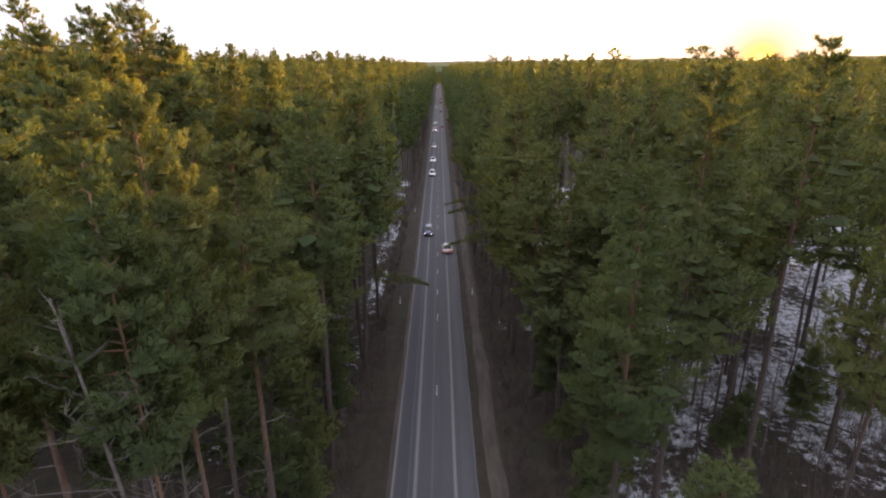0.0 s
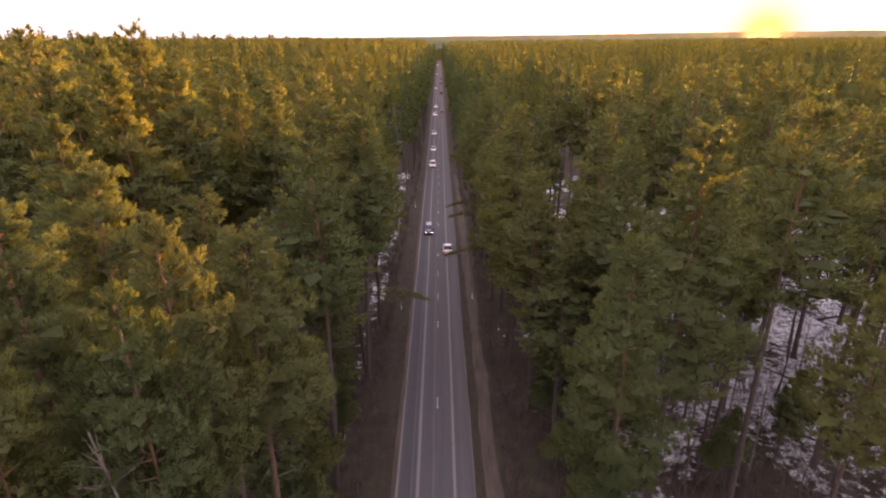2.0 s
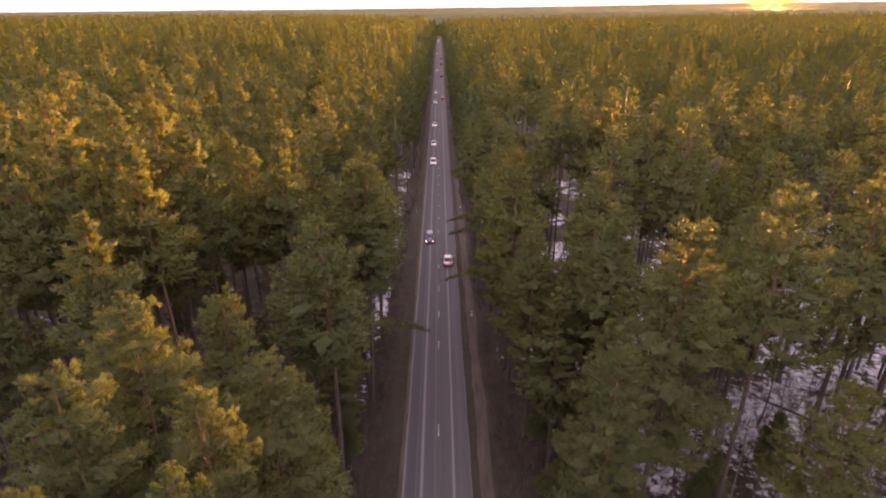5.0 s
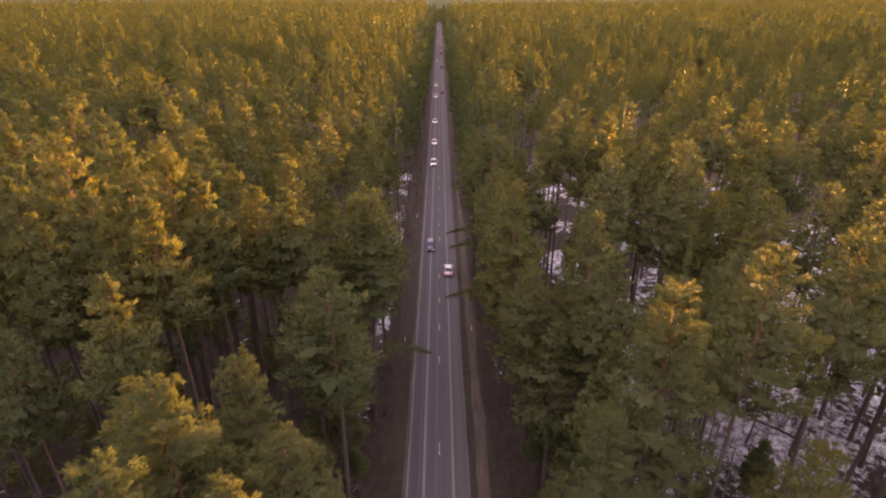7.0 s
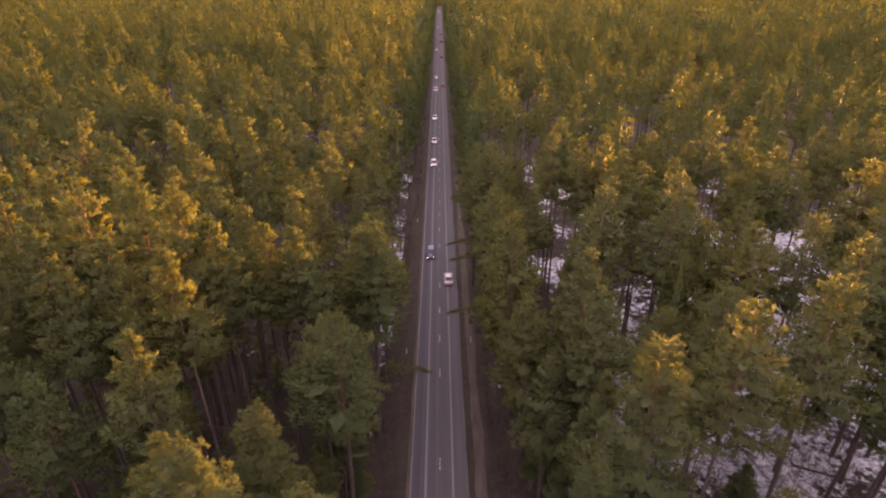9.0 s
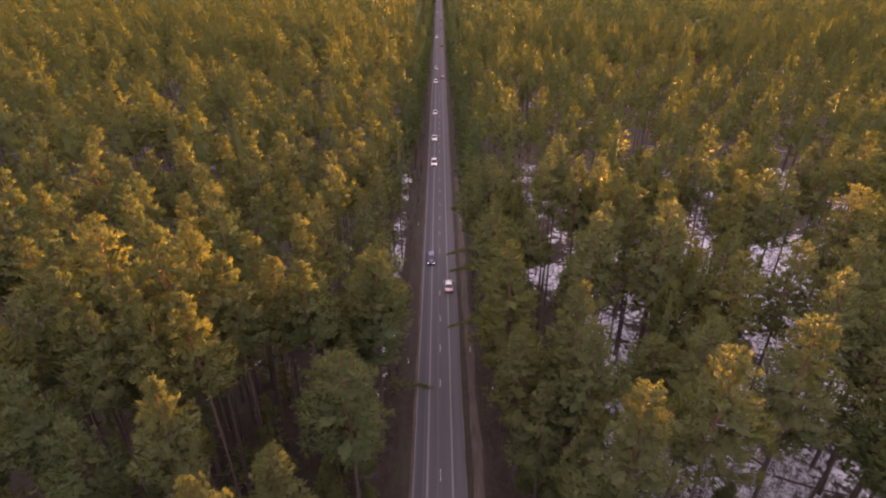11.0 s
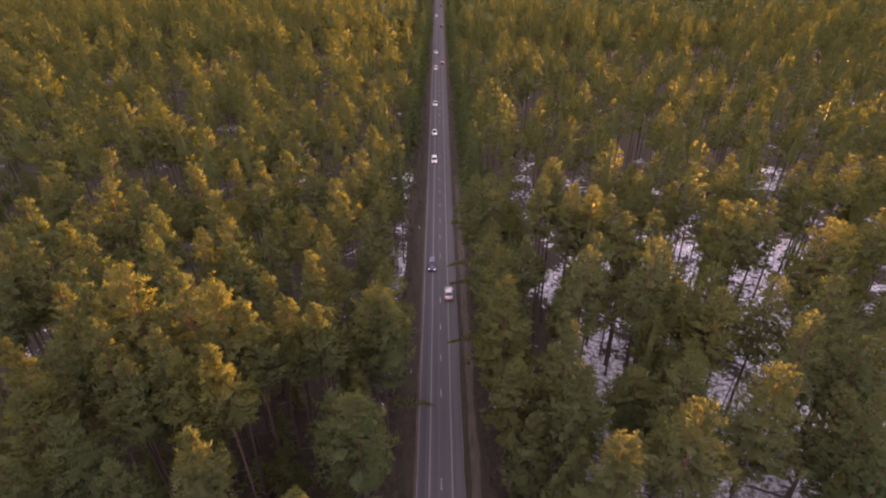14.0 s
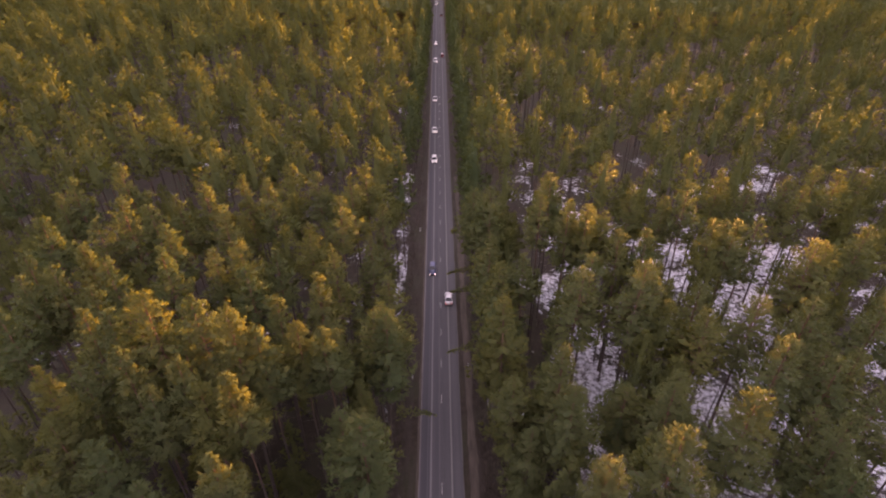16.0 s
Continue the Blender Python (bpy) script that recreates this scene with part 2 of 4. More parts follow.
M = {
    "asphalt": asphalt_material(),
    "floor": forest_floor_material(),
    "dirt": dirt_material(),
    "line": paint_line_material(),
    "needles": needle_material("pine_needles", (0.078, 0.104, 0.046), (0.106, 0.134, 0.058), (0.14, 0.16, 0.066)),
    "far_needles": needle_material("far_pine_needles", (0.072, 0.097, 0.043), (0.087, 0.113, 0.048), (0.104, 0.128, 0.053)),
    "bark": pine_bark_material(),
    "dead": noisy("dead_wood", (0.09, 0.075, 0.066), (0.22, 0.19, 0.168), 4.0, 0.9, stretch=(3, 3, 0.5)),
    "birch": noisy("pale_bark", (0.06, 0.05, 0.043), (0.16, 0.135, 0.117), 2.5, 0.85, stretch=(1, 1, 3)),
    "twig": noisy("brown_twigs", (0.06, 0.045, 0.04), (0.14, 0.105, 0.09), 1.5, 0.95),
    "log": noisy("fallen_bark", (0.035, 0.028, 0.025), (0.1, 0.08, 0.068), 3.0, 0.95, stretch=(4, 4, 0.6)),
    "tyre": noisy("tyre_rubber", (0.018, 0.018, 0.019), (0.035, 0.034, 0.033), 9.0, 0.85),
    "rim": noisy("alloy", (0.42, 0.42, 0.43), (0.6, 0.6, 0.61), 6.0, 0.35, 0.1, metal=0.9),
    "glass": noisy("tinted_glass", (0.012, 0.016, 0.02), (0.02, 0.026, 0.032), 1.0, 0.06, 0.0),
    "trim": noisy("black_plastic", (0.02, 0.02, 0.021), (0.045, 0.045, 0.046), 5.0, 0.6, 0.1),
    "plate": noisy("plate_white", (0.6, 0.6, 0.58), (0.75, 0.75, 0.73), 3.0, 0.4, 0.0),
    "head": glowing("headlight_glow", (1.0, 0.95, 0.85), 0.9, (0.8, 0.8, 0.8)),
    "tail": glowing("tail_glow", (1.0, 0.05, 0.02), 0.15, (0.35, 0.01, 0.01)),
    "post": noisy("post_white", (0.62, 0.62, 0.6), (0.8, 0.8, 0.78), 3.0, 0.6, 0.1),
    "white_paint": car_paint("white_car_paint", (0.74, 0.74, 0.73), 0.0),
    "silver_paint": car_paint("silver_car_paint", (0.52, 0.53, 0.54), 0.5),
    "blue_paint": car_paint("navy_car_paint", (0.022, 0.035, 0.105), 0.3),
    "dark_paint": car_paint("charcoal_car_paint", (0.03, 0.03, 0.033), 0.3),
    "red_paint": car_paint("dark_red_car_paint", (0.22, 0.012, 0.014), 0.2),
}

# ---- mesh helpers ----


def mesh_of(name, verts, faces, material, smooth=False):
    me = bpy.data.meshes.new(name)
    me.from_pydata([tuple(v) for v in verts], [], faces)
    me.materials.append(material)
    if smooth:
        me.polygons.foreach_set("use_smooth", [True] * len(me.polygons))
    me.update()
    return me


def tri_mesh(name, tris, material, outward=None, soft=0.88):
    """A mesh of loose triangles (n, 3, 3). outward: for each, the way its part of the crown faces, towards which its shading leans."""
    tris = np.array(tris, dtype=np.float32)
    n = len(tris)
    if outward is not None:
        out = np.array(outward, dtype=np.float32)
        geo = np.cross(tris[:, 1] - tris[:, 0], tris[:, 2] - tris[:, 0])
        geo /= np.linalg.norm(geo, axis=1, keepdims=True) + 1e-9
        turned = (geo * out).sum(1) < 0
        tris[turned] = tris[turned][:, ::-1]
        geo[turned] *= -1
        lean = geo * (1 - soft) + out * soft
        lean /= np.linalg.norm(lean, axis=1, keepdims=True) + 1e-9
    me = bpy.data.meshes.new(name)
    me.vertices.add(3 * n)
    me.vertices.foreach_set("co", tris.ravel())
    me.loops.add(3 * n)
    me.loops.foreach_set("vertex_index", np.arange(3 * n, dtype=np.int32))
    me.polygons.add(n)
    me.polygons.foreach_set("loop_start", np.arange(0, 3 * n, 3, dtype=np.int32))
    me.materials.append(material)
    me.update(calc_edges=True)
    if outward is not None:
        me.normals_split_custom_set(np.repeat(lean, 3, axis=0))
    return me


def part_of(name, me, parent, label=""):
    ob = new(name, me)
    ob.parent = parent
    if label:
        ob["label"] = label
    return ob


def part(name, bm, material, parent, label="", smooth=False):
    me = bpy.data.meshes.new(name)
    bm.to_mesh(me)
    bm.free()
    me.materials.append(material)
    if smooth:
        me.polygons.foreach_set("use_smooth", [True] * len(me.polygons))
    return part_of(name, me, parent, label)


def tube(verts, faces, points, radii, sides):
    """Add a tapering tube along points to the lists."""
    base = len(verts)
    for i, (p, r) in enumerate(zip(points, radii)):
        p = Vector(p)
        d = Vector(points[min(i + 1, len(points) - 1)]) - Vector(points[max(i - 1, 0)])
        d.normalize()
        u = d.orthogonal().normalized()
        if abs(d.z) > 0.7:
            u = (Vector((1, 0, 0)) - d * d.x).normalized()
        v = d.cross(u)
        for k in range(sides):
            a = 2 * math.pi * k / sides
            verts.append(p + (u * math.cos(a) + v * math.sin(a)) * r)
    for i in range(len(points) - 1):
        for k in range(sides):
            a, b = base + i * sides + k, base + i * sides + (k + 1) % sides
            faces.append((a, b, b + sides, a + sides))
    faces.append(tuple(base + (len(points) - 1) * sides + k for k in range(sides)))


# ---- the ground, one sheet to the horizon ----


def ground_height(x, y):
    """Level verge, a shallow ditch, then uneven woodland floor."""
    a = abs(x)
    if a < 3.9:
        return -0.02
    k = min(1.0, (a - 3.9) / 6.0)
    ditch = -0.45 * math.exp(-((a - 7.3) / 1.1) ** 2)
    return -0.02 + ditch + k * 0.35 * noise.noise((x * 0.09, y * 0.09, 3.1)) + k * 0.12 * noise.noise((x * 0.4, y * 0.4, 8.0))


# open snowy glades, as ellipses: centre, half sizes
GLADES = ((27.5, 70.8, 4, 11), (24.8, 52.5, 4, 6), (30.2, 46.6, 10, 6), (73, 111.5, 10, 9), (63.8, 92.1, 7, 13), (58.4, 77.2, 8, 9), (55.3, 58.3, 8, 9), (44.3, 53.7, 6, 5), (48.8, 70.5, 5, 4), (56.6, 108.1, 5, 12), (20.5, 99.3, 5, 6), (36.4, 110.7, 4, 4), (37, 137.1, 4, 6), (98.9, 155.8, 6, 12), (27.6, 148.6, 4, 9), (-9.3, 112, 1.7, 40), (73.1, 65.5, 5, 4),
          (28, 70, 4, 10), (59, 77, 6, 7), (48, 67, 5, 6), (67, 83, 5, 7), (73, 102, 6, 9), (60, 56, 7, 5), (42, 54, 5, 5), (51, 54, 6, 5), (54, 64, 5, 6), (17, 66, 3, 5), (77, 112, 6, 8))


def in_glade(x, y):
    return any(((x - cx) / a) ** 2 + ((y - cy) / b) ** 2 < 1 for cx, cy, a, b in GLADES)


def snow_lies(x, y):
    """How much more snow the open glades have kept."""
    return max((1.5 if cx < 0 else 1.0) * max(0.0, min(1.0, 1.6 - 0.9 * math.hypot((x - cx) / a, (y - cy) / b))) for cx, cy, a, b in GLADES)


def build_ground():
    xs = sorted({*np.round(np.arange(-15, 15.1, 1.0), 2), *np.arange(-120, 121, 3.0), *np.arange(-600, 601, 40.0), *np.arange(-4800, 4801, 600.0), -3.9, 3.9})
    ys = sorted({*np.arange(-40, 161, 2.5), *np.arange(160, 600, 10.0), *np.arange(600, 4801, 150.0), -150.0, -600.0})
    verts = [(x, y, ground_height(x, y) if abs(x) < 130 and y < 600 else -0.02) for y in ys for x in xs]
    w = len(xs)
    faces = [(j * w + i, j * w + i + 1, (j + 1) * w + i + 1, (j + 1) * w + i) for j in range(len(ys) - 1) for i in range(w - 1)]
    ob = new("ground", mesh_of("ground", verts, faces, M["floor"], True))
    kept = ob.data.attributes.new("snow_kept", "FLOAT", "POINT")
    kept.data.foreach_set("value", [snow_lies(v[0], v[1]) for v in verts])
    tagged(ob, "brown needle-littered woodland ground with thawing snow patches", "ground", kind="structure")


def build_road():
    """A worn two-lane road, running straight on through the woods."""
    rng = random.Random(5)
    ys = [*range(-240, 300, 3), *range(300, 1700, 20)]
    prof = ((-1, -0.05), (-1, 0.045), (-0.55, 0.075), (0, 0.09), (0.55, 0.075), (1, 0.045), (1, -0.05))
    verts, faces = [], []
    for y in ys:
        l, r = 3.61 + rng.uniform(-0.06, 0.06), 3.45 + rng.uniform(-0.06, 0.06)
        bend = -0.00006 * max(0, y - 1250) ** 2
        for k, z in prof:
            verts.append(((l if k < 0 else r) * k + bend, y, z))
    w = len(prof)
    for j in range(len(ys) - 1):
        for i in range(w - 1):
            faces.append((j * w + i, j * w + i + 1, (j + 1) * w + i + 1, (j + 1) * w + i))
    road = new("road", mesh_of("road", verts, faces, M["asphalt"]))
    tagged(road, "worn grey two-lane asphalt road with faded centre dashes", "road", kind="structure")
    # centre dashes, 8.75 m apart
    hw = 0.05
    dash = mesh_of("centre_dash", [(-hw, -0.95, -0.01), (hw, -0.95, -0.01), (hw, 0.95, -0.01), (-hw, 0.95, -0.01), (-hw, -0.95, 0.006), (hw, -0.95, 0.006), (hw, 0.95, 0.006), (-hw, 0.95, 0.006)],
                   [(4, 5, 6, 7), (0, 1, 5, 4), (1, 2, 6, 5), (2, 3, 7, 6), (3, 0, 4, 7)], M["line"])
    for k in range(-6, 120):
        y = 51.4 + 8.75 * k
        if k in (-1, 1, 6):
            continue
        ob = part_of("centre_dash", dash, road)
        ob.location = (0.05, y, 0.092)
    return road


def build_strip(name, label, x0, x1, y0, y1, seed, material, z=0.03, rag=0.35):
    """A ragged strip of bare dirt laid along the road."""
    verts, faces = [], []
    ys = np.arange(y0, y1, 1.5)
    for i, y in enumerate(ys):
        a = x0 + rag * noise.noise((y * 0.12, seed, 0.0))
        b = x1 + rag * noise.noise((y * 0.1, seed, 9.0)) + 0.5 * rag * noise.noise((y * 0.5, seed, 4.0))
        for k in range(5):
            x = a + (b - a) * k / 4
            zz = ground_height(x, y) + (z if 0 < k < 4 else -0.02) + 0.02 * noise.noise((x * 2, y * 0.8, seed))
            verts.append((x, y, zz))
        if i:
            for k in range(4):
                o = (i - 1) * 5 + k
                faces.append((o, o + 1, o + 6, o + 5))
    ob = new(name, mesh_of(name, verts, faces, material, True))
    tagged(ob, label, "road verge", kind="structure")


build_ground()
build_road()
build_strip("dirt_track", "pale trodden sandy strip running beside the road", 4.3, 5.75, -110, 160, 1.3, M["dirt"])
build_strip("gravel_shoulder", "thin crumbling sandy shoulder along the asphalt edge", -4.05, -3.6, -110, 300, 5.1, M["dirt"], 0.035, 0.12)

# ---- pines ----


def unit(a):
    return a / (np.linalg.norm(a, axis=-1, keepdims=True) + 1e-6)


def crown_tris(rng, h, base, radius, step, per, tufts, blades, size, width, axis, taper=0.85, reach=(0.55, 1.2), thick=True):
    """Upswept limbs, each ending in a domed pad of needle shoots. thick: dense inner foliage limb by limb, else round the stem.
    Returns the needles, the way each faces, and the limbs."""
    r = np.random.RandomState(rng.randrange(1 << 30))
    tris, faces_out, limbs = [], [], []
    z = base
    while z < h - 0.25:
        f = (z - base) / (h - base)
        prof = (0.6 + 0.4 * min(1, f / 0.18)) * (1 - 0.97 * max(0, f - 0.18) / 0.82) ** taper
        turn = rng.uniform(0, 6.28)
        count = max(2, per + rng.choice((-1, 0, 0, 1)))
        for k in range(count):
            if f < 0.75 and rng.random() < 0.14:
                continue
            a = turn + 6.283 * k / count + rng.uniform(-0.45, 0.45)
            length = max(0.18, radius * prof * rng.uniform(*reach))
            rise = math.tan(radians(rng.uniform(-6, 14) + 48 * f * f))
            o = np.array((*axis(z), z + rng.uniform(-0.2, 0.2)))
            d = np.array((math.cos(a), math.sin(a), 0.0))
            s = np.array((-math.sin(a), math.cos(a), 0.0))
            up = np.array((0.0, 0.0, 1.0))
            curve = rng.uniform(0.02, 0.08)
            limb = [o + d * (length * q) + up * (rise * length * q * 0.7 + curve * (length * q) ** 2) for q in (0, 0.5, 1.0)]
            limbs.append((limb, length))
            n = max(2, int(round(tufts * (0.16 + 0.95 * length / radius))))
            q = 1.02 - r.random_sample(n) ** 1.15 * 0.8
            half = length * 0.48 * np.sqrt(np.clip(1 - ((q - 0.62) / 0.44) ** 2, 0.06, 1))
            u = np.clip(r.normal(0, 0.5, n), -1.1, 1.1)
            dome = 0.17 * length * (1 - np.minimum(1, u * u)) * r.uniform(-0.3, 1.0, n)
            c = o + d * (length * q)[:, None] + s * (half * u)[:, None] + up * (rise * length * q * 0.7 + curve * (length * q) ** 2 + dome - 0.12 * half * np.abs(u))[:, None]
            away = c - np.array((*axis(z), z - 0.25 * radius))
            out = away / (np.linalg.norm(away, axis=1, keepdims=True) + 0.3 * radius) + up * (0.12 + 0.3 * f)
            shoot = unit(d * (0.25 + 0.6 * q)[:, None] + s * (0.7 * u)[:, None] + up * (0.45 + 0.6 * f) + r.normal(0, 0.28, (n, 3)))
            # the dense inner foliage of the limb, a ragged flat clump
            if thick and length > 0.5:
                mid = o + d * (length * 0.55) + up * (rise * length * 0.385 + curve * (length * 0.55) ** 2 - 0.05 * length)
                ends = [mid + v * k * rng.uniform(0.75, 1.2) for v, k in ((d, 0.24 * length), (s, 0.15 * length), (-d, 0.32 * length), (-s, 0.15 * length))]
                ends = [e - up * 0.05 * length * rng.uniform(0, 1) for e in ends]
                top, low = mid + up * 0.06 * length, mid - up * 0.09 * length
                clump = np.array([(ends[i], ends[(i + 1) % 4], tip) for i in range(4) for tip in (top, low)])
                tris.append(clump)
                away = clump.mean(1) - np.array((*axis(z), z - 0.25 * radius))
                faces_out.append(unit(unit(away) + up * (0.2 + 0.3 * f)))
            # one spray of needles round each shoot
            c, shoot = np.repeat(c, blades, 0), np.repeat(shoot, blades, 0)
            out = unit(np.repeat(unit(out), blades, 0) + 0.4 * shoot)
            m = n * blades
            v = unit(shoot + r.normal(0, 0.5, (m, 3)))
            w = unit(np.cross(v, r.normal(0, 1, (m, 3))))
            l = size * (1.12 - 0.6 * f) * r.uniform(0.65, 1.25, m)[:, None]
            b = size * (1.12 - 0.5 * f) * width * r.uniform(0.6, 1.1, m)[:, None]
            root = c + (r.normal(0, 0.2, (m, 3)) + shoot * r.uniform(-0.25, 0.35, m)[:, None]) * size * (1.1 - 0.7 * f)
            tris.append(np.stack((root - w * b, root + w * b, root + v * l), 1))
            faces_out.append(out)
        z += step * rng.uniform(0.75, 1.25) * (1.0 - 0.35 * f)
    if not thick:
        rings = []
        for f in (0.02, 0.2, 0.45, 0.75, 0.97) if blades > 1 else (0.05, 0.4, 0.95):
            prof = (0.6 + 0.4 * min(1, f / 0.18)) * (1 - 0.97 * max(0, f - 0.18) / 0.82) ** taper
            rings.append([np.array((*axis(base), base + f * (h - base) + rng.uniform(-0.6, 0.6))) + np.array((math.cos(a), math.sin(a), 0)) * radius * prof * rng.uniform(0.06, 0.3) for a in np.arange(6) * 1.047])
        core = [t for lo, hi in zip(rings, rings[1:]) for i in range(6) for t in ((lo[i], lo[i - 5], hi[i]), (lo[i - 5], hi[i - 5], hi[i]))]
        core = np.array(core + [(rings[0][i], rings[0][i - 5], np.array((*axis(base), base))) for i in range(6)])
        tris.append(core)
        away = core.mean(1) - np.array((*axis(base), 0))
        away[:, 2] = 0.35 * radius
        faces_out.append(unit(away))
    return np.concatenate(tris), np.concatenate(faces_out), limbs


def trunk_axis(rng, h):
    """A slightly bowed stem: offset at each height."""
    a, b, ph = rng.uniform(-0.5, 0.5), rng.uniform(-0.5, 0.5), rng.uniform(0, 6.28)
    return lambda z: (a * math.sin(z / h * 2.2 + ph) - a * math.sin(ph), b * math.sin(z / h * 2.6 + ph) - b * math.sin(ph))


def pine_model(seed, h, crown, radius, girth, fine=0):
    """The meshes of one pine: trunk with limbs and dead snags, and the needles."""
    rng = random.Random(seed)
    axis = trunk_axis(rng, h)
    base = h * (1 - crown)
    step, tufts, blades, size, width = ((0.92, 15, 6, 0.7, 0.16), (0.8, 28, 9, 0.54, 0.125), (0.74, 54, 11, 0.4, 0.105), (0.7, 88, 14, 0.3, 0.09))[fine]
    needles, faces_out, limbs = crown_tris(rng, h, base, radius, step, 4, tufts, blades, size, width, axis, rng.uniform(0.56, 0.7) if fine > 1 else rng.uniform(0.66, 0.8) if radius > 4.0 else rng.uniform(0.74, 0.95))
    verts, faces = [], []
    zs = [-0.4, 0.5, *np.linspace(2.5, h * 0.97, 9)]
    rad = [girth * (1.35 if z < 0.2 else 1.08 if z < 1 else 1) * (1 - 0.9 * max(0, z) / h) + 0.01 for z in zs]
    tube(verts, faces, [(*axis(max(0, z)), z) for z in zs], rad, 7)
    for pts, length in limbs:
        thick = (0.016 + 0.009 * length, 0.01 + 0.005 * length, 0.006)
        tube(verts, faces, pts if fine else pts[::2], thick if fine else thick[::2], 3)
    live = len(faces)
    for _ in range(rng.randint(9, 16)):
        z = rng.uniform(base * 0.35, base + 0.5)
        a = rng.uniform(0, 6.28)
        l = rng.uniform(0.6, 2.3)
        o = Vector((*axis(z), z))
        d = Vector((math.cos(a), math.sin(a), rng.uniform(-0.25, 0.35)))
        pts = [o, o + d * l * 0.5 + Vector((0, 0, rng.uniform(-0.1, 0.15))), o + d * l + Vector((rng.uniform(-0.3, 0.3), rng.uniform(-0.3, 0.3), rng.uniform(-0.4, 0.3)))]
        tube(verts, faces, pts, (0.028, 0.018, 0.007), 3)
        if l > 1.3:
            e = pts[1] + Vector((rng.uniform(-0.7, 0.7), rng.uniform(-0.7, 0.7), rng.uniform(0, 0.5)))
            tube(verts, faces, [pts[1], e], (0.018, 0.007), 3)
    trunk = mesh_of("pine_trunk", verts, faces, M["bark"], True)
    trunk.materials.append(M["dead"])
    trunk.polygons.foreach_set("material_index", [0] * live + [1] * (len(faces) - live))
    return h, trunk, tri_mesh("pine_needles", needles, M["needles"], faces_out)


def kinds_of(fine):
    tall = [pine_model(s, 32.0, c, r, g, fine) for s, c, r, g in ((11, 0.36, 3.5, 0.23), (12, 0.33, 3.1, 0.2), (13, 0.38, 3.7, 0.25), (14, 0.32, 2.9, 0.19),
                                                                  (15, 0.32, 3.7, 0.22), (16, 0.36, 3.3, 0.21), (17, 0.34, 3.4, 0.2), (18, 0.42, 3.2, 0.2))]
    wide = [pine_model(s, 30.0, c, r, g, fine) for s, c, r, g in ((21, 0.44, 4.8, 0.27), (22, 0.4, 4.5, 0.25), (23, 0.48, 4.4, 0.24))]
    deep = [pine_model(s, 30.0, c, r, g, fine) for s, c, r, g in ((26, 0.56, 4.4, 0.26), (27, 0.5, 4.2, 0.24), (28, 0.6, 4.4, 0.25))]
    return tall, wide, deep


KINDS = [kinds_of(0), kinds_of(1), kinds_of(2)]
CLOSE = [pine_model(s, 31.0, c, r, g, 3) for s, c, r, g in ((41, 0.33, 3.5, 0.22), (42, 0.29, 3.2, 0.2), (43, 0.52, 3.9, 0.22))]
SLIM = [[pine_model(s, 26.0, c, r, g, fine) for s, c, r, g in ((51, 0.3, 1.7, 0.12), (52, 0.24, 1.5, 0.1), (53, 0.36, 1.9, 0.13))] for fine in (0, 1)]
YOUNG_KINDS = [pine_model(31, 16.0, 0.62, 2.2, 0.11, 1), pine_model(32, 16.0, 0.7, 2.4, 0.12, 1)]


def detail_at(x, y):
    """How finely a pine is needled, by its distance from the stretch of road below the climb."""
    d = math.hypot(x, y)
    return 2 if d < 37 and y > 5 else 1 if d < 62 and y > 5 else 0


def place_pine(model, x, y, h, turn, label, group, narrow=1.0):
    root = new("pine_tree")
    s = h / model[0]
    root.matrix_basis = pose(x, y, ground_height(x, y), 0, 0, turn) @ Matrix.Diagonal(((0.5 + 0.5 * s) * narrow, (0.5 + 0.5 * s) * narrow, s, 1))
    part_of("trunk", model[1], root)
    part_of("crown", model[2], root)
    tagged(root, label, "tree", group)
    return root


PINES_LEFT_NEAR = [
    (-11.2, 14.3, 31), (-7.6, 15.2, 30.8), (-8.1, 18.1, 32.1), (-13.9, 18.8, 31.9), (-7.7, 23.2, 30), (-14, 23.7, 32.2), (-17.3, 27.5, 29.4), (-12.5, 29.5, 29.3),
    (-21.7, 34, 33.2), (-34.3, 36.5, 31.8), (-8.8, 39.9, 30.3), (-40, 39.1, 30.9), (-21.9, 42, 35.8), (-25.3, 42, 33.7), (-31.4, 42.3, 33.2), (-40.7, 42.3, 35.8),
    (-9.4, 43.4, 25.9), (-28.2, 43.8, 35.7), (-11.8, 45.5, 24.7), (-34.7, 45.8, 35.9), (-41.1, 46.7, 32.1), (-24.5, 49.4, 37.9), (-21.1, 49.4, 35.2), (-30.3, 49.5, 32.3),
    (-54.7, 54, 34.3), (-14.1, 51.8, 33.1), (-34.5, 51.9, 38), (-42.7, 52, 35.6), (-29.3, 52.1, 37.2), (-39.6, 52.3, 35.3), (-17.7, 52.8, 32.7), (-38.3, 55.5, 35.6),
]
PINES_LEFT_NEAR_B = [
    (-8.1, 56.9, 31), (-21.5, 57, 33.3),
]
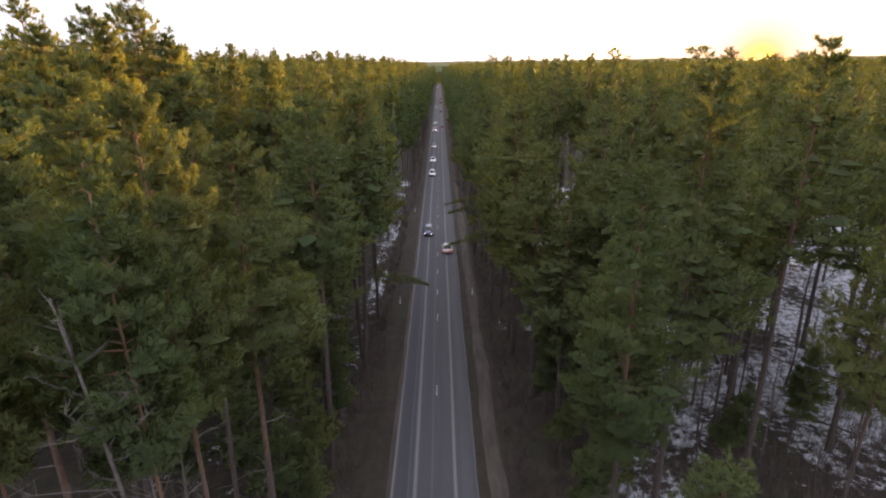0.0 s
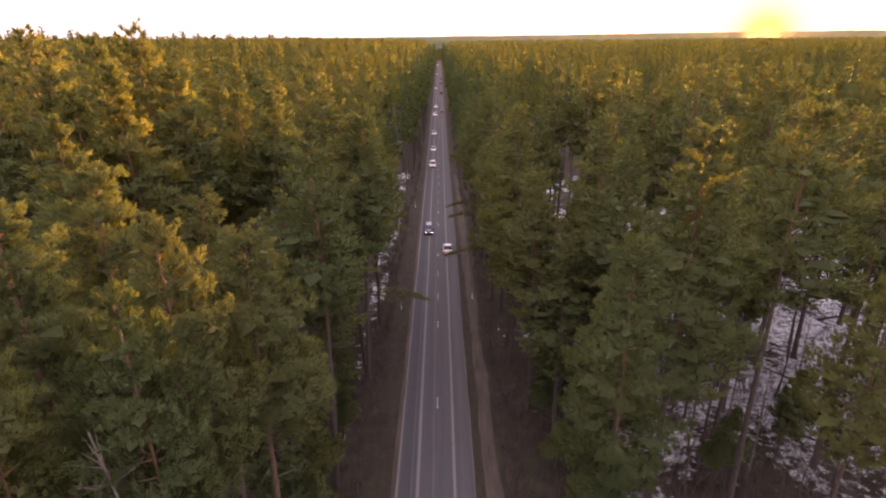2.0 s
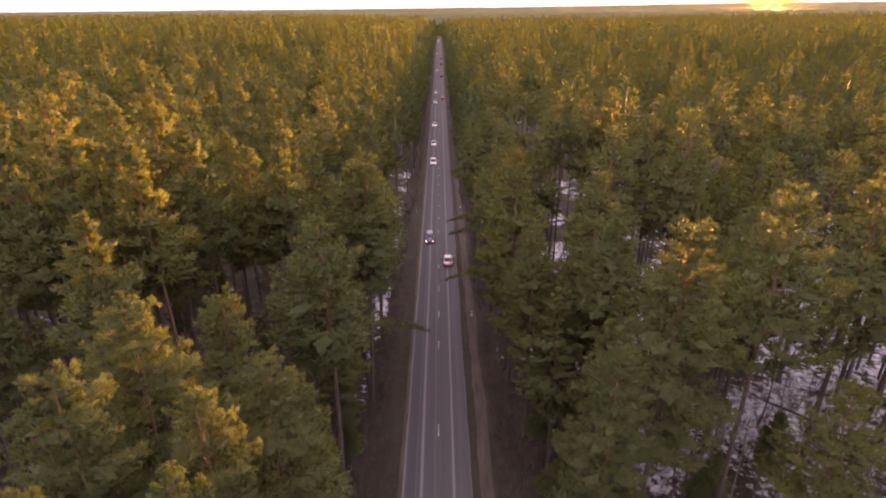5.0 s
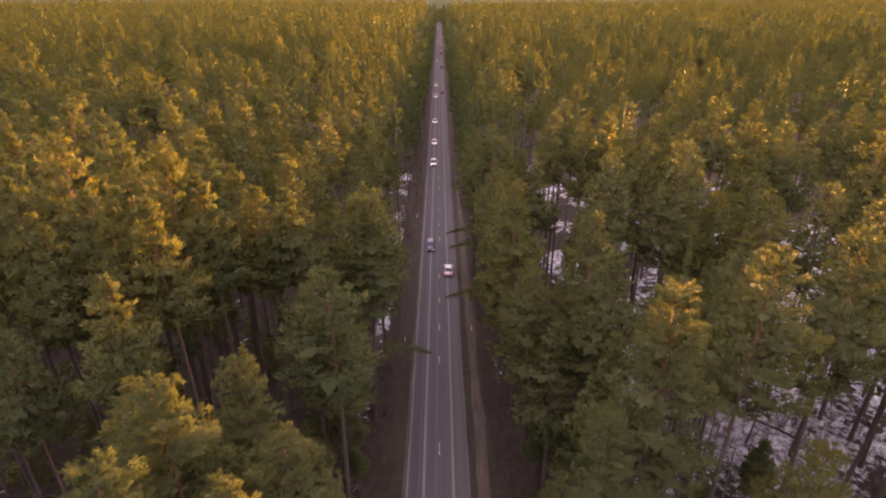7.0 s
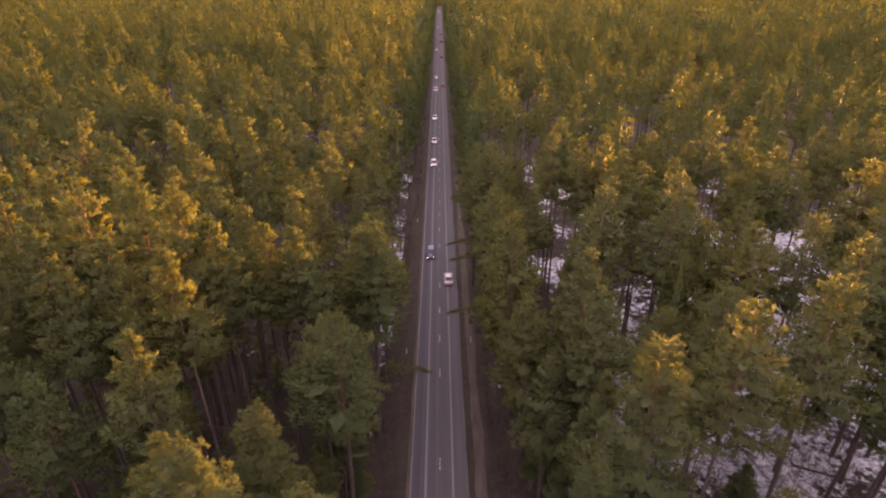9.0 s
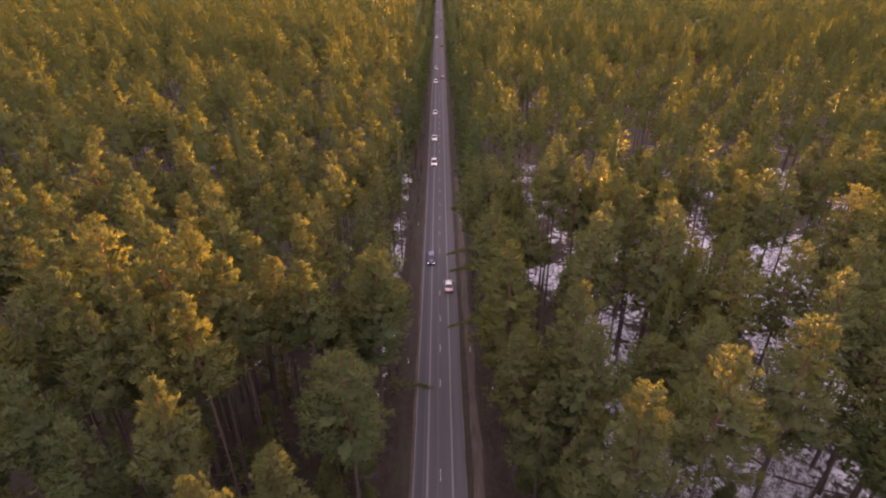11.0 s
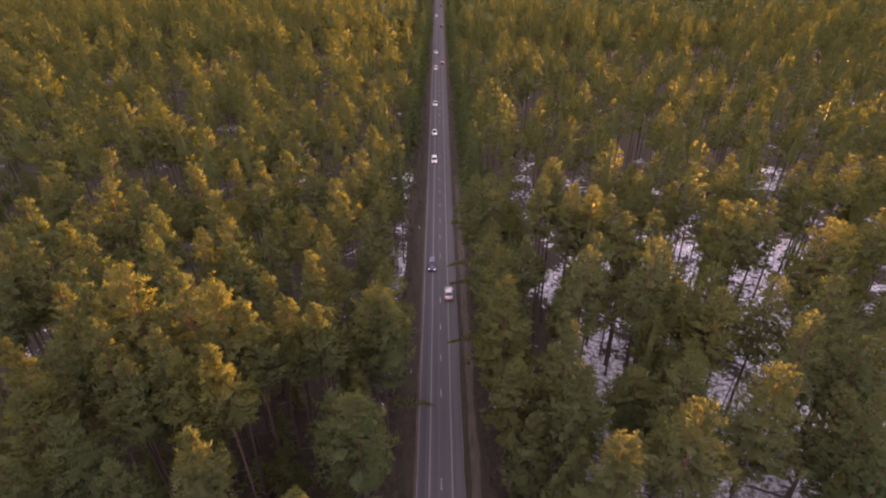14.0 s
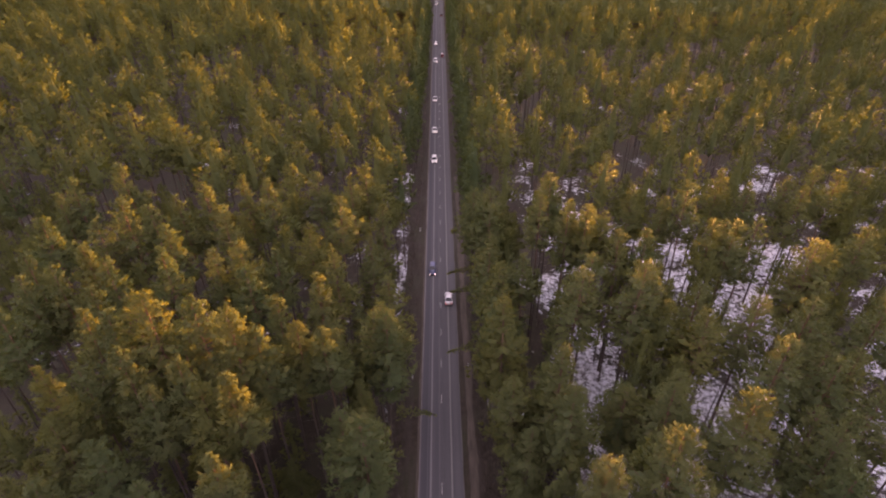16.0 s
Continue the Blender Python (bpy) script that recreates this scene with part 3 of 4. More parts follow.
PINES_LEFT_MID = [
    (-44.6, 58.4, 34.9), (-54.6, 59.5, 35.1), (-51.2, 61, 35.9), (-17, 62.6, 33.3), (-26.6, 63.2, 34.3), (-45.3, 62.9, 35.3), (-38.1, 63.8, 36.4), (-57.1, 64.4, 35.8),
    (-48.9, 65.4, 36.3), (-33, 67, 34.2), (-28.9, 67.7, 35.2), (-51, 67.6, 35), (-15.6, 69.8, 32.2), (-24.7, 69.8, 32.3), (-41, 72.5, 34.8), (-52.3, 74.2, 34.8),
    (-20.8, 75.5, 33.2), (-11.4, 77, 30.2), (-62.1, 76.3, 34.7), (-49.1, 77.4, 36.5), (-45.6, 77.9, 35.6), (-34.2, 78.5, 34.2), (-17.1, 81, 34.1), (-43.4, 82.6, 34.6),
    (-64.9, 84.3, 34.6), (-10.4, 86.5, 30), (-29.1, 85.9, 35.4), (-40.3, 86.3, 35.3), (-83.8, 97.1, 34.5), (-15.5, 90.2, 34.2), (-63.9, 88.6, 35.5), (-34.3, 89.8, 34.6),
]
PINES_LEFT_MID_B = [
    (-22.4, 94.3, 32.9), (-14.1, 95.1, 34.1), (-57.1, 93.5, 35.4),
]
PINES_RIGHT_NEAR = [
    (9, 14.5, 21), (9.8, 25.6, 27.9), (15.5, 32.6, 31.9), (23.7, 36, 33.6), (34.3, 41.4, 32.7), (41.8, 39.4, 28.7), (52, 45.6, 28), (11.3, 45.2, 21.5),
    (48.1, 48.1, 29.7), (41.1, 49.9, 31.9), (15.2, 50.2, 30.4), (9.7, 50.3, 25.5), (24.8, 52.2, 21.5), (35.3, 57, 30.2), (48.2, 55.8, 32),
    (59.7, 59, 31.8),
]
PINES_RIGHT_MID = [
    (8.9, 59.4, 30.7), (28.2, 63, 34), (8.9, 63.5, 28.5), (20.1, 63.9, 31.9), (54.8, 67.9, 33.5), (57.2, 68.9, 32.5), (22.5, 68.8, 31.2), (10.2, 71.3, 26.2),
    (46.2, 73.7, 34), (65, 73.3, 33), (32.9, 74.1, 32.4), (43, 74.7, 33.3), (51.3, 77.7, 32.1), (24.1, 78.9, 34.3), (27.6, 80.7, 31.7), (21.7, 80.6, 33.4),
    (17.8, 84.7, 32.9), (44.3, 86.5, 34.2), (64.9, 88.8, 31.8), (35, 89.6, 31.7), (71.7, 90.6, 34.2), (20.4, 90.7, 33.8), (8.5, 91.1, 29.6), (52.5, 93.5, 33),
    (20.7, 95.6, 31.8),
]
PINES_RIGHT_MORE = [
    (68.2, 75.5, 31), (52, 59.3, 29), (43.5, 44.6, 26), (30, 49.6, 26.5), (23.5, 49.2, 24), (29.7, 75.4, 31), (47.2, 78.5, 31),
    (37.8, 63.3, 30), (23.1, 86.8, 31), (26.6, 84.7, 31), (13.4, 72.3, 29), (66, 94.7, 31), (73.6, 96.9, 31), (39.8, 86.4, 31), (15.9, 45.1, 29),
    (43.6, 59.8, 30), (31.7, 66.8, 30.5), (27.1, 45.5, 28.5), (49.5, 52.1, 27.5), (54, 52, 28), (47, 43, 27.5), (42.1, 34.8, 27.5), (81.9, 97, 31), (57, 91, 31),
    (22.3, 25.7, 26.1), (-38.8, 33.5, 30), (-29.6, 33.8, 29), (-14.6, 55.9, 29),
]
PINES_LEFT_FAR = [
    (-11.6, 97.5, 30.5), (-28.7, 98.7, 32.6), (-72.9, 100.5, 36.3), (-44.5, 101.9, 36.1), (-68.4, 101.5, 37.5), (-38.6, 105.2, 35.2), (-13.1, 107.8, 34.5), (-12.2, 110.8, 31.1),
    (-29.3, 109.5, 32.7), (-62.7, 110.1, 35.2), (-37, 112, 35.5), (-87.1, 112.1, 36), (-54.5, 113.1, 35.3), (-73.3, 112.4, 36.3), (-34.9, 115.1, 34.9), (-58.7, 116.1, 37),
    (-60.6, 118.1, 36), (-28.8, 124.4, 34.4), (-29.6, 127.2, 33.1), (-12.7, 129.2, 32.9), (-79.3, 128.3, 35.9), (-57.1, 130.2, 35.7), (-22.9, 134.1, 33.4), (-23.2, 137.6, 33),
    (-16.1, 138, 34.2), (-73.6, 140, 34.8), (-49.5, 143.7, 37.1), (-45.1, 144.9, 35.2), (-108.5, 145.7, 37.1), (-91.6, 150.5, 35.5), (-60.4, 155.1, 36.9), (-43.5, 156.4, 34.9),
]
PINES_LEFT_FAR_B = [
    (-10.3, 161.3, 31.7), (-37.4, 165.2, 34.9), (-29.1, 169.6, 34.5), (-14.7, 180.5, 34.7), (-114.5, 173.9, 35.7), (-15.2, 187.7, 35.1),
]
PINES_RIGHT_FAR = [
    (41, 98.9, 31.7), (32.7, 99.9, 33.8), (50.3, 101.7, 33.9), (64.3, 108.9, 31.9), (14.1, 107.4, 28.8), (34.2, 116.7, 32.3), (28.5, 116.9, 33), (15.3, 117.2, 33.2),
    (93.3, 121.5, 33.8), (15, 123.9, 34.5), (86.1, 139.9, 34), (67.3, 141.2, 33.9), (36.7, 140.7, 33.6), (38.3, 146.6, 32.4), (63.2, 149.1, 32.2), (54.3, 150.1, 32.8),
    (57.4, 152.2, 32.1), (11.7, 150.3, 30.1), (77.6, 154.4, 32.8), (34.9, 152.5, 32.2), (106.2, 173.6, 33.9), (34, 180.7, 34.4), (13, 184.4, 29.4), (29.5, 186.4, 35),
    (20.6, 187.4, 33.1), (8.2, 201.8, 31.7), (23.5, 207.9, 33.9),
    (70, 115.5, 31), (66.4, 126.8, 31), (80.3, 118.7, 31.5), (87.9, 114.9, 31.5), (49.4, 109.4, 31.5), (100, 149, 32), (89.6, 154.9, 32),
]
# camera sight lines to open ground, kept free of filler crowns, from foot to head of each: x, y, x, y
VIEW_GAPS = (
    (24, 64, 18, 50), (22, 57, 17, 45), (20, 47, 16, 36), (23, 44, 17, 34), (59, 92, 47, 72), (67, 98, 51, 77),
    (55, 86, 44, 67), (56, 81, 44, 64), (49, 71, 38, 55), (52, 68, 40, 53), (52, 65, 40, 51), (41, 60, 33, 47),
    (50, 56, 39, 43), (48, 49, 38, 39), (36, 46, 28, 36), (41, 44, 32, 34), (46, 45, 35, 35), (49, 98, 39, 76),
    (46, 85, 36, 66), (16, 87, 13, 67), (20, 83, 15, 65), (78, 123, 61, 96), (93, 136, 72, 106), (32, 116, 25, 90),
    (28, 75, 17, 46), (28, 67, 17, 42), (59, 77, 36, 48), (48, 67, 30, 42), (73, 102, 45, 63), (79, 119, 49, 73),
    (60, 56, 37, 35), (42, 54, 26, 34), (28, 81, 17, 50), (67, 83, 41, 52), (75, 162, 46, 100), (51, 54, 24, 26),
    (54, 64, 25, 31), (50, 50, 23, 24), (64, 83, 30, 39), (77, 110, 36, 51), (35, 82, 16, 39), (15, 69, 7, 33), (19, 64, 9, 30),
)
LOW_VIEW_GAPS = (
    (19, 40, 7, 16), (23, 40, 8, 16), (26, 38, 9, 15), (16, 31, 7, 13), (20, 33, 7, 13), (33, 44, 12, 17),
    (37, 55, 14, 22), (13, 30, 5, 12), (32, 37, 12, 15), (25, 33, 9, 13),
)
LEFT_VIEW_GAPS = (
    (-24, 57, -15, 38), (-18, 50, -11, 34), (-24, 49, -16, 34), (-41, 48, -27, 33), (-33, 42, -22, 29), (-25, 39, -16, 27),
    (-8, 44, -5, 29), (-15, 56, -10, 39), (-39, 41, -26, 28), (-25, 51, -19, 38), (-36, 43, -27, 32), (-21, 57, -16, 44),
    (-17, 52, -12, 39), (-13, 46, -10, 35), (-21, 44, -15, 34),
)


def in_view_gap(x, y, room, rows=VIEW_GAPS):
    """Whether a crown at x, y would block one of these sight lines of the camera."""
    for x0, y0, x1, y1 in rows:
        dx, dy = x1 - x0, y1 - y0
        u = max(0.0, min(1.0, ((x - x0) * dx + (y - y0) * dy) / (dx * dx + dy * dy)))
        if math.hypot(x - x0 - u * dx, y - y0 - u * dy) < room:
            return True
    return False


placed = []
rng = random.Random(77)
for row in (PINES_LEFT_NEAR, PINES_LEFT_NEAR_B, PINES_LEFT_MID, PINES_LEFT_MID_B, PINES_RIGHT_NEAR, PINES_RIGHT_MID, PINES_RIGHT_MORE):
    for x, y, h in row:
        edge = abs(x) < 12.5
        tall, wide, deep = KINDS[detail_at(x, y)]
        model = rng.choice(deep if (0 < x < 20 and y < 60) or (edge and y > 60) else wide if edge or h > 36.4 or (x > 0 and y < 72) else tall)
        if math.hypot(x, y) < 29 and h > 25:
            model = CLOSE[2] if x > 0 else CLOSE[0] if y > 17 else CLOSE[1]
        label = "tall Scots pine at the road's edge with a deep green crown" if edge else \
            "tall Scots pine with orange upper trunk and sunlit tip" if h > 32.5 else "tall Scots pine with bare orange trunk and green crown"
        narrow = 0.85 if 0 < x < 14 and y < 36 else 0.72 if -12 < x < 0 and y < 20 else 0.75 if -12.5 < x < 0 and 70 < y < 125 else 0.7 if x > 14 and y < 30 else 1.0
        place_pine(model, x, y, h, rng.uniform(0, 360), label, "pines of the roadside" if edge else "pines of the wood", narrow)
        placed.append((x, y))

class Spread:
    """Keeps points apart, by a coarse grid."""

    def __init__(self, cell):
        self.cell, self.grid = cell, {}

    def put(self, x, y):
        self.grid.setdefault((int(x // self.cell), int(y // self.cell)), []).append((x, y))

    def free(self, x, y, gap):
        i, j = int(x // self.cell), int(y // self.cell)
        for a in (i - 1, i, i + 1):
            for b in (j - 1, j, j + 1):
                for px, py in self.grid.get((a, b), ()):
                    if (px - x) ** 2 + (py - y) ** 2 < gap * gap:
                        return False
        return True


spread = Spread(7.0)
for x, y in placed:
    spread.put(x, y)
for row in (PINES_LEFT_FAR, PINES_LEFT_FAR_B, PINES_RIGHT_FAR):
    for x, y, h in row:
        spread.put(x, y)

# the two rows that line the road
for side in (-1, 1):
    y = 64.0
    while y < 104:
        x = side * (rng.uniform(8.0, 9.6) - (1.5 if side > 0 and y > 84 else 0))
        if spread.free(x, y, 4.0) and not in_glade(x, y):
            spread.put(x, y)
            place_pine(rng.choice(KINDS[0][2]), x, y, rng.uniform(25, 29), rng.uniform(0, 360), "Scots pine at the road's edge with a deep green crown", "pines of the roadside")
        y += rng.uniform(4.5, 7)

# the trees between the tall ones, near enough to be told apart
wood, thin_wood = [], []
count = 0
for _ in range(9000):
    if count >= 200:
        break
    y = rng.uniform(-14, 104)
    half = 34 + 0.72 * max(0, y)
    x = rng.uniform(-half, half)
    if abs(x) < 9.2 or y < 8 and abs(x) < 30 or in_view_gap(x, y, 3.4, LEFT_VIEW_GAPS) or (x > 0 and (in_view_gap(x, y, 3.2) or in_view_gap(x, y, 3.0, LOW_VIEW_GAPS))) or (in_glade(x, y) and rng.random() < 0.7) or not spread.free(x, y, 5.1 if x < 0 else 4.4):
        continue
    if math.hypot(x - 1, y - 1.2) < 9 or (10 < y < 40 and abs(x) < 30) or (-22 < x < 0 and y < 58) or (0 < x < 42 and y < 38):
        continue
    spread.put(x, y)
    h = rng.uniform(24, 30) if abs(x) > 14 else rng.uniform(22, 27)
    if math.hypot(x, y) > 60:
        wood.append((x, y, h))
    else:
        place_pine(rng.choice(KINDS[detail_at(x, y)][0]), x, y, h, rng.uniform(0, 360), "slender Scots pine with bare trunk and narrow green crown", "pines of the wood")
    count += 1
count = 0
for _ in range(4000):
    if count >= 100:
        break
    right = rng.random() < 0.75
    y = rng.uniform(35, 80) if right else rng.uniform(30, 66)
    x = rng.uniform(12, 20 + 0.62 * y) if right else -rng.uniform(9.4, 14 + 0.45 * y)
    if not spread.free(x, y, 2.1) or in_view_gap(x, y, 2.6, LEFT_VIEW_GAPS) or (x > 0 and (in_view_gap(x, y, 1.6) or in_view_gap(x, y, 1.6, LOW_VIEW_GAPS))) or (in_glade(x, y) and rng.random() < 0.35):
        continue
    spread.put(x, y)
    if math.hypot(x, y) > 58:
        thin_wood.append((x, y, rng.uniform(17, 26)))
    else:
        place_pine(rng.choice(SLIM[1]), x, y, rng.uniform(17, 26), rng.uniform(0, 360), "thin suppressed pine with a bare dark trunk and small crown", "pines of the wood")
    count += 1
for x, y, h in ((13.5, 41.5, 14), (-16, 40, 13), (-10.5, 33, 11), (-9.8, 38.5, 10), (-13.5, 35.5, 12), (-9.6, 49.5, 11), (-11.5, 56, 12), (-13, 43, 13), (-18, 34, 12), (-21, 39, 13), (24, 39, 9), (31, 42, 10), (12, 34, 11), (18.5, 43.5, 12), (-19, 47, 14), (19.5, 61, 15), (-30, 40, 15), (-12, 70, 14), (14, 88, 15)):
    place_pine(rng.choice(YOUNG_KINDS), x, y, h, rng.uniform(0, 360), "young pine with a bushy yellow-green crown in the understorey", "young pines")

for side, x0, x1, y0, y1, n in ((1, 10.5, 13.5, 30, 62, 5), (-1, 9.2, 11.5, 30, 60, 5)):
    for k in range(n):
        y = y0 + (y1 - y0) * (k + rng.uniform(0.2, 0.8)) / n
        x = side * rng.uniform(x0, x1)
        place_pine(rng.choice(YOUNG_KINDS), x, y, rng.uniform(5, 9.5), rng.uniform(0, 360), "small bushy dark-green pine in the roadside thicket", "young pines", 0.9)

# ---- woods farther off, past counting ----


def flat_kind(seed, h, crown, radius, step, per, tufts, blades, size, width, taper=0.7):
    r = random.Random(seed)
    tris, faces_out, limbs = crown_tris(r, h, h * (1 - crown), radius, step, per, tufts, blades, size, width, lambda z: (0.0, 0.0), taper, (0.7, 1.1), False)
    return np.array(tris, dtype=np.float32), np.array(faces_out, dtype=np.float32)


def trunk_tris(h, r):
    a = [(r * math.cos(k * 2.094), r * math.sin(k * 2.094)) for k in range(3)]
    out = []
    for k in range(3):
        p, q = a[k], a[(k + 1) % 3]
        out.append(((p[0], p[1], -0.5), (q[0], q[1], -0.5), (q[0] * 0.3, q[1] * 0.3, h)))
    return np.array(out, dtype=np.float32)


def scatter(name, label, kinds, spots, seed, trunk=True):
    """One object for a stretch of woods: needles, and stems as a second object."""
    r = np.random.RandomState(seed)
    crowns, outs, stems = [], [], []
    for x, y, h in spots:
        k, k_out = kinds[r.randint(len(kinds))]
        a, s, w = r.uniform(0, 6.283), h / 32.0, r.uniform(0.85, 1.15) * max(0.75, min(1.25, 1 + 0.06 * (h - 31.5)))
        c, sn = math.cos(a) * w, math.sin(a) * w
        m = np.array(((c, -sn, 0), (sn, c, 0), (0, 0, s)), dtype=np.float32)
        off = np.array((x, y, 0), dtype=np.float32)
        crowns.append(k @ m.T + off)
        turn = np.array(((math.cos(a), -math.sin(a), 0), (math.sin(a), math.cos(a), 0), (0, 0, 1)), dtype=np.float32)
        outs.append(k_out @ turn.T)
        if trunk:
            stems.append(trunk_tris(h * 0.72, 0.22) + off)
    ob = new(name, tri_mesh(name, np.concatenate(crowns), M["far_needles"], np.concatenate(outs)))
    tagged(ob, label, "forest", kind="stuff")
    if stems:
        st = part_of("stems", tri_mesh("stems", np.concatenate(stems), M["bark"]), ob, "bare brown pine stems")
        tagged(st, kind="stuff")


WOOD_KINDS = [flat_kind(70 + k, 32.0, 0.31 + 0.02 * k, 3.5, 0.95, 4, 14, 5, 0.72, 0.16, 0.8) for k in range(4)]
THIN_KINDS = [flat_kind(80 + k, 32.0, 0.24 + 0.03 * k, 1.8, 0.9, 4, 8, 6, 0.6, 0.15) for k in range(3)]


def stand_height(mean):
    """One tree in five stands clear of its neighbours."""
    return mean + rng.uniform(0.2, 2.2) if rng.random() < 0.2 else mean - 1.4 - abs(rng.gauss(0, 2.8))


MID_KINDS = [flat_kind(40 + k, 32.0, 0.3 + 0.02 * k, 4.0 + 0.2 * k, 1.15, 5, 8, 4, 0.8, 0.22, 0.95 + 0.05 * k) for k in range(5)]
EDGE_KINDS = [flat_kind(50 + k, 32.0, 0.5 + 0.06 * k, 3.8, 1.3, 5, 5, 4, 1.0, 0.24) for k in range(3)]
VERGE_KINDS = [flat_kind(66 + k, 32.0, 0.6, 3.6, 1.8, 5, 3, 1, 1.6, 0.4, 0.9) for k in range(3)]
FAR_KINDS = [flat_kind(60 + k, 32.0, 0.29 + 0.02 * k, 3.8 + 0.2 * k, 1.7, 5, 3.4, 1, 1.6, 0.42, 1.05) for k in range(5)]

mid = [(x, y, h) for row in (PINES_LEFT_FAR, PINES_LEFT_FAR_B, PINES_RIGHT_FAR) for x, y, h in row]
tries = 0
while len(mid) < 1150 and tries < 60000:
    tries += 1
    y = math.sqrt(rng.uniform(0, 1)) * 320
    x = rng.uniform(-1, 1) * (30 + 0.92 * y)
    if (y < 104 and abs(x) < 18 + 0.85 * y) or abs(x) < 10.5 or (x > 0 and in_view_gap(x, y, 1.3)) or (in_glade(x, y) and rng.random() < 0.6) or not spread.free(x, y, 6.8 if x < 0 else 5.8):
        continue
    spread.put(x, y)
    mean = 32.6 if x > -20 else 35.6 + min(5.0, -0.04 * (x + 20))
    mid.append((x, y, stand_height(mean)))
lining = []
for side in (-1, 1):
    y = 104.0
    while y < 345:
        x = side * rng.uniform(8.2, 9.2) - side * min(1.9, max(1.3 if side > 0 else 0.0, (y - 120) * 0.013))
        if spread.free(x, y, 3.6) and not (in_glade(x, y) and rng.random() < 0.85):
            spread.put(x, y)
            lining.append((x, y, rng.uniform(22, 32)))
        y += rng.uniform(4, 6.5)
scatter("pine_wood", "slender green pines between the tall ones", WOOD_KINDS, wood, 12)
scatter("thin_pine_wood", "thin suppressed pines with small crowns over snowy ground", THIN_KINDS, thin_wood, 13)
# low bushes added on the left to keep gaps between the pines dark
BUSH_KINDS = [flat_kind(95 + k, 32.0, 0.9, 2.8, 4.0, 5, 3, 2, 1.3, 0.4) for k in range(3)]
thicket = []
while len(thicket) < 300:
    y = rng.uniform(45, 320)
    x = -rng.uniform(12, 30 + 0.8 * y)
    thicket.append((x, y, rng.uniform(6, 13)))
scatter("pine_thicket", "young growth added to darken the gaps under the tall pines", BUSH_KINDS, thicket, 15)
# unseen woods added behind: they close the place and block sky light
behind = []
while len(behind) < 420:
    x, y = rng.uniform(-130, 130), rng.uniform(-110, 4)
    if abs(x) > 9.5 and math.hypot(x, y) > 16 and spread.free(x, y, 5.0):
        spread.put(x, y)
        behind.append((x, y, rng.gauss(30, 2.0)))
scatter("pine_forest_behind", "unseen pine forest added behind to close the place and block sky", FAR_KINDS, behind, 16)
scatter("roadside_forest", "dense green pines lining the road", EDGE_KINDS, lining, 7)
scatter("pine_forest", "dense green pine forest with sunlit treetops", MID_KINDS, mid, 3)

far_spread = Spread(9.0)
far, verge = [], []
for side in (-1, 1):
    y = 345.0
    while y < 1080:
        x = side * rng.uniform(6.6, 9.0)
        far_spread.put(x, y)
        verge.append((x, y, rng.uniform(20, 31)))
        y += rng.uniform(4, 7)
scatter("far_roadside_forest", "dark pines closing in on the distant road", VERGE_KINDS, verge, 8, False)
tries = 0
while len(far) < 8600 and tries < 120000:
    tries += 1
    y = math.sqrt(rng.uniform(0.1, 1)) * 1080
    x = rng.uniform(-1, 1) * (30 + 0.86 * y)
    side = abs(x + 0.00006 * max(0, y - 1250) ** 2)
    if y < 318 or y > 1075 or side < 7.2 or not far_spread.free(x, y, (7.3 if x < 0 else 6.5) + 0.0012 * y):
        continue
    far_spread.put(x, y)
    mean = 32.8 if x > -20 else 35.6 + min(5.0, -0.02 * (x + 20))
    far.append((x, y, stand_height(mean)))
scatter("distant_pine_forest", "distant pine forest on both sides of the road", FAR_KINDS, far, 4, False)


def build_canopy():
    """The top of the woods out to the horizon, cut by the road as far as it can be seen."""
    ys = [*np.arange(335, 1060, 7.0), *np.arange(1060, 2000, 14.0), *np.arange(2000, 4800, 50.0)]
    verts, faces = [], []
    n = 120
    for y in ys:
        bend = -0.00006 * max(0, y - 1250) ** 2
        reach = 40 + 0.95 * y
        cut = 12.5 if y < 1050 else 0.5
        row = [bend - 15 - reach * (1 - i / n) for i in range(n + 1)] + [bend - cut, bend + cut] + [bend + 15 + reach * i / n for i in range(n + 1)]
        for i, x in enumerate(row):
            foot = i in (n + 1, n + 2)
            if not foot and abs(x - bend) > 16:
                x += 5 * noise.noise((x * 0.3, y * 0.3, 1.0))
            z = 29 + 3.2 * noise.noise((x * 0.11, y * 0.11, 2.0)) + 2.5 * noise.noise((x * 0.7, y * 0.5, 5.0)) + 4 * noise.noise((x * 0.003, y * 0.002, 7.0))
            far_off = max(0.0, min(1.0, (y - 1900) / 2200))
            z += far_off * (24 + 13 * max(0.0, min(1.0, x / 2200)))  # a low wooded rise, higher to the right
            z -= 13.0 * max(0.0, min(1.0, (1100 - y) / 60))
            verts.append((x, y, 2.0 if foot and y < 1050 else z))
    w = 2 * n + 4
    for j in range(len(ys) - 1):
        for i in range(w - 1):
            if i == n + 1 and ys[j + 1] < 1050:
                continue
            o = j * w + i
            faces.append((o, o + 1, o + w + 1, o + w))
    ob = new("horizon_forest", mesh_of("horizon_forest", verts, faces, M["far_needles"]))
    tagged(ob, "unbroken pine forest canopy reaching the horizon", "forest", kind="stuff")


build_canopy()

# ---- bare trees, brush and fallen wood ----


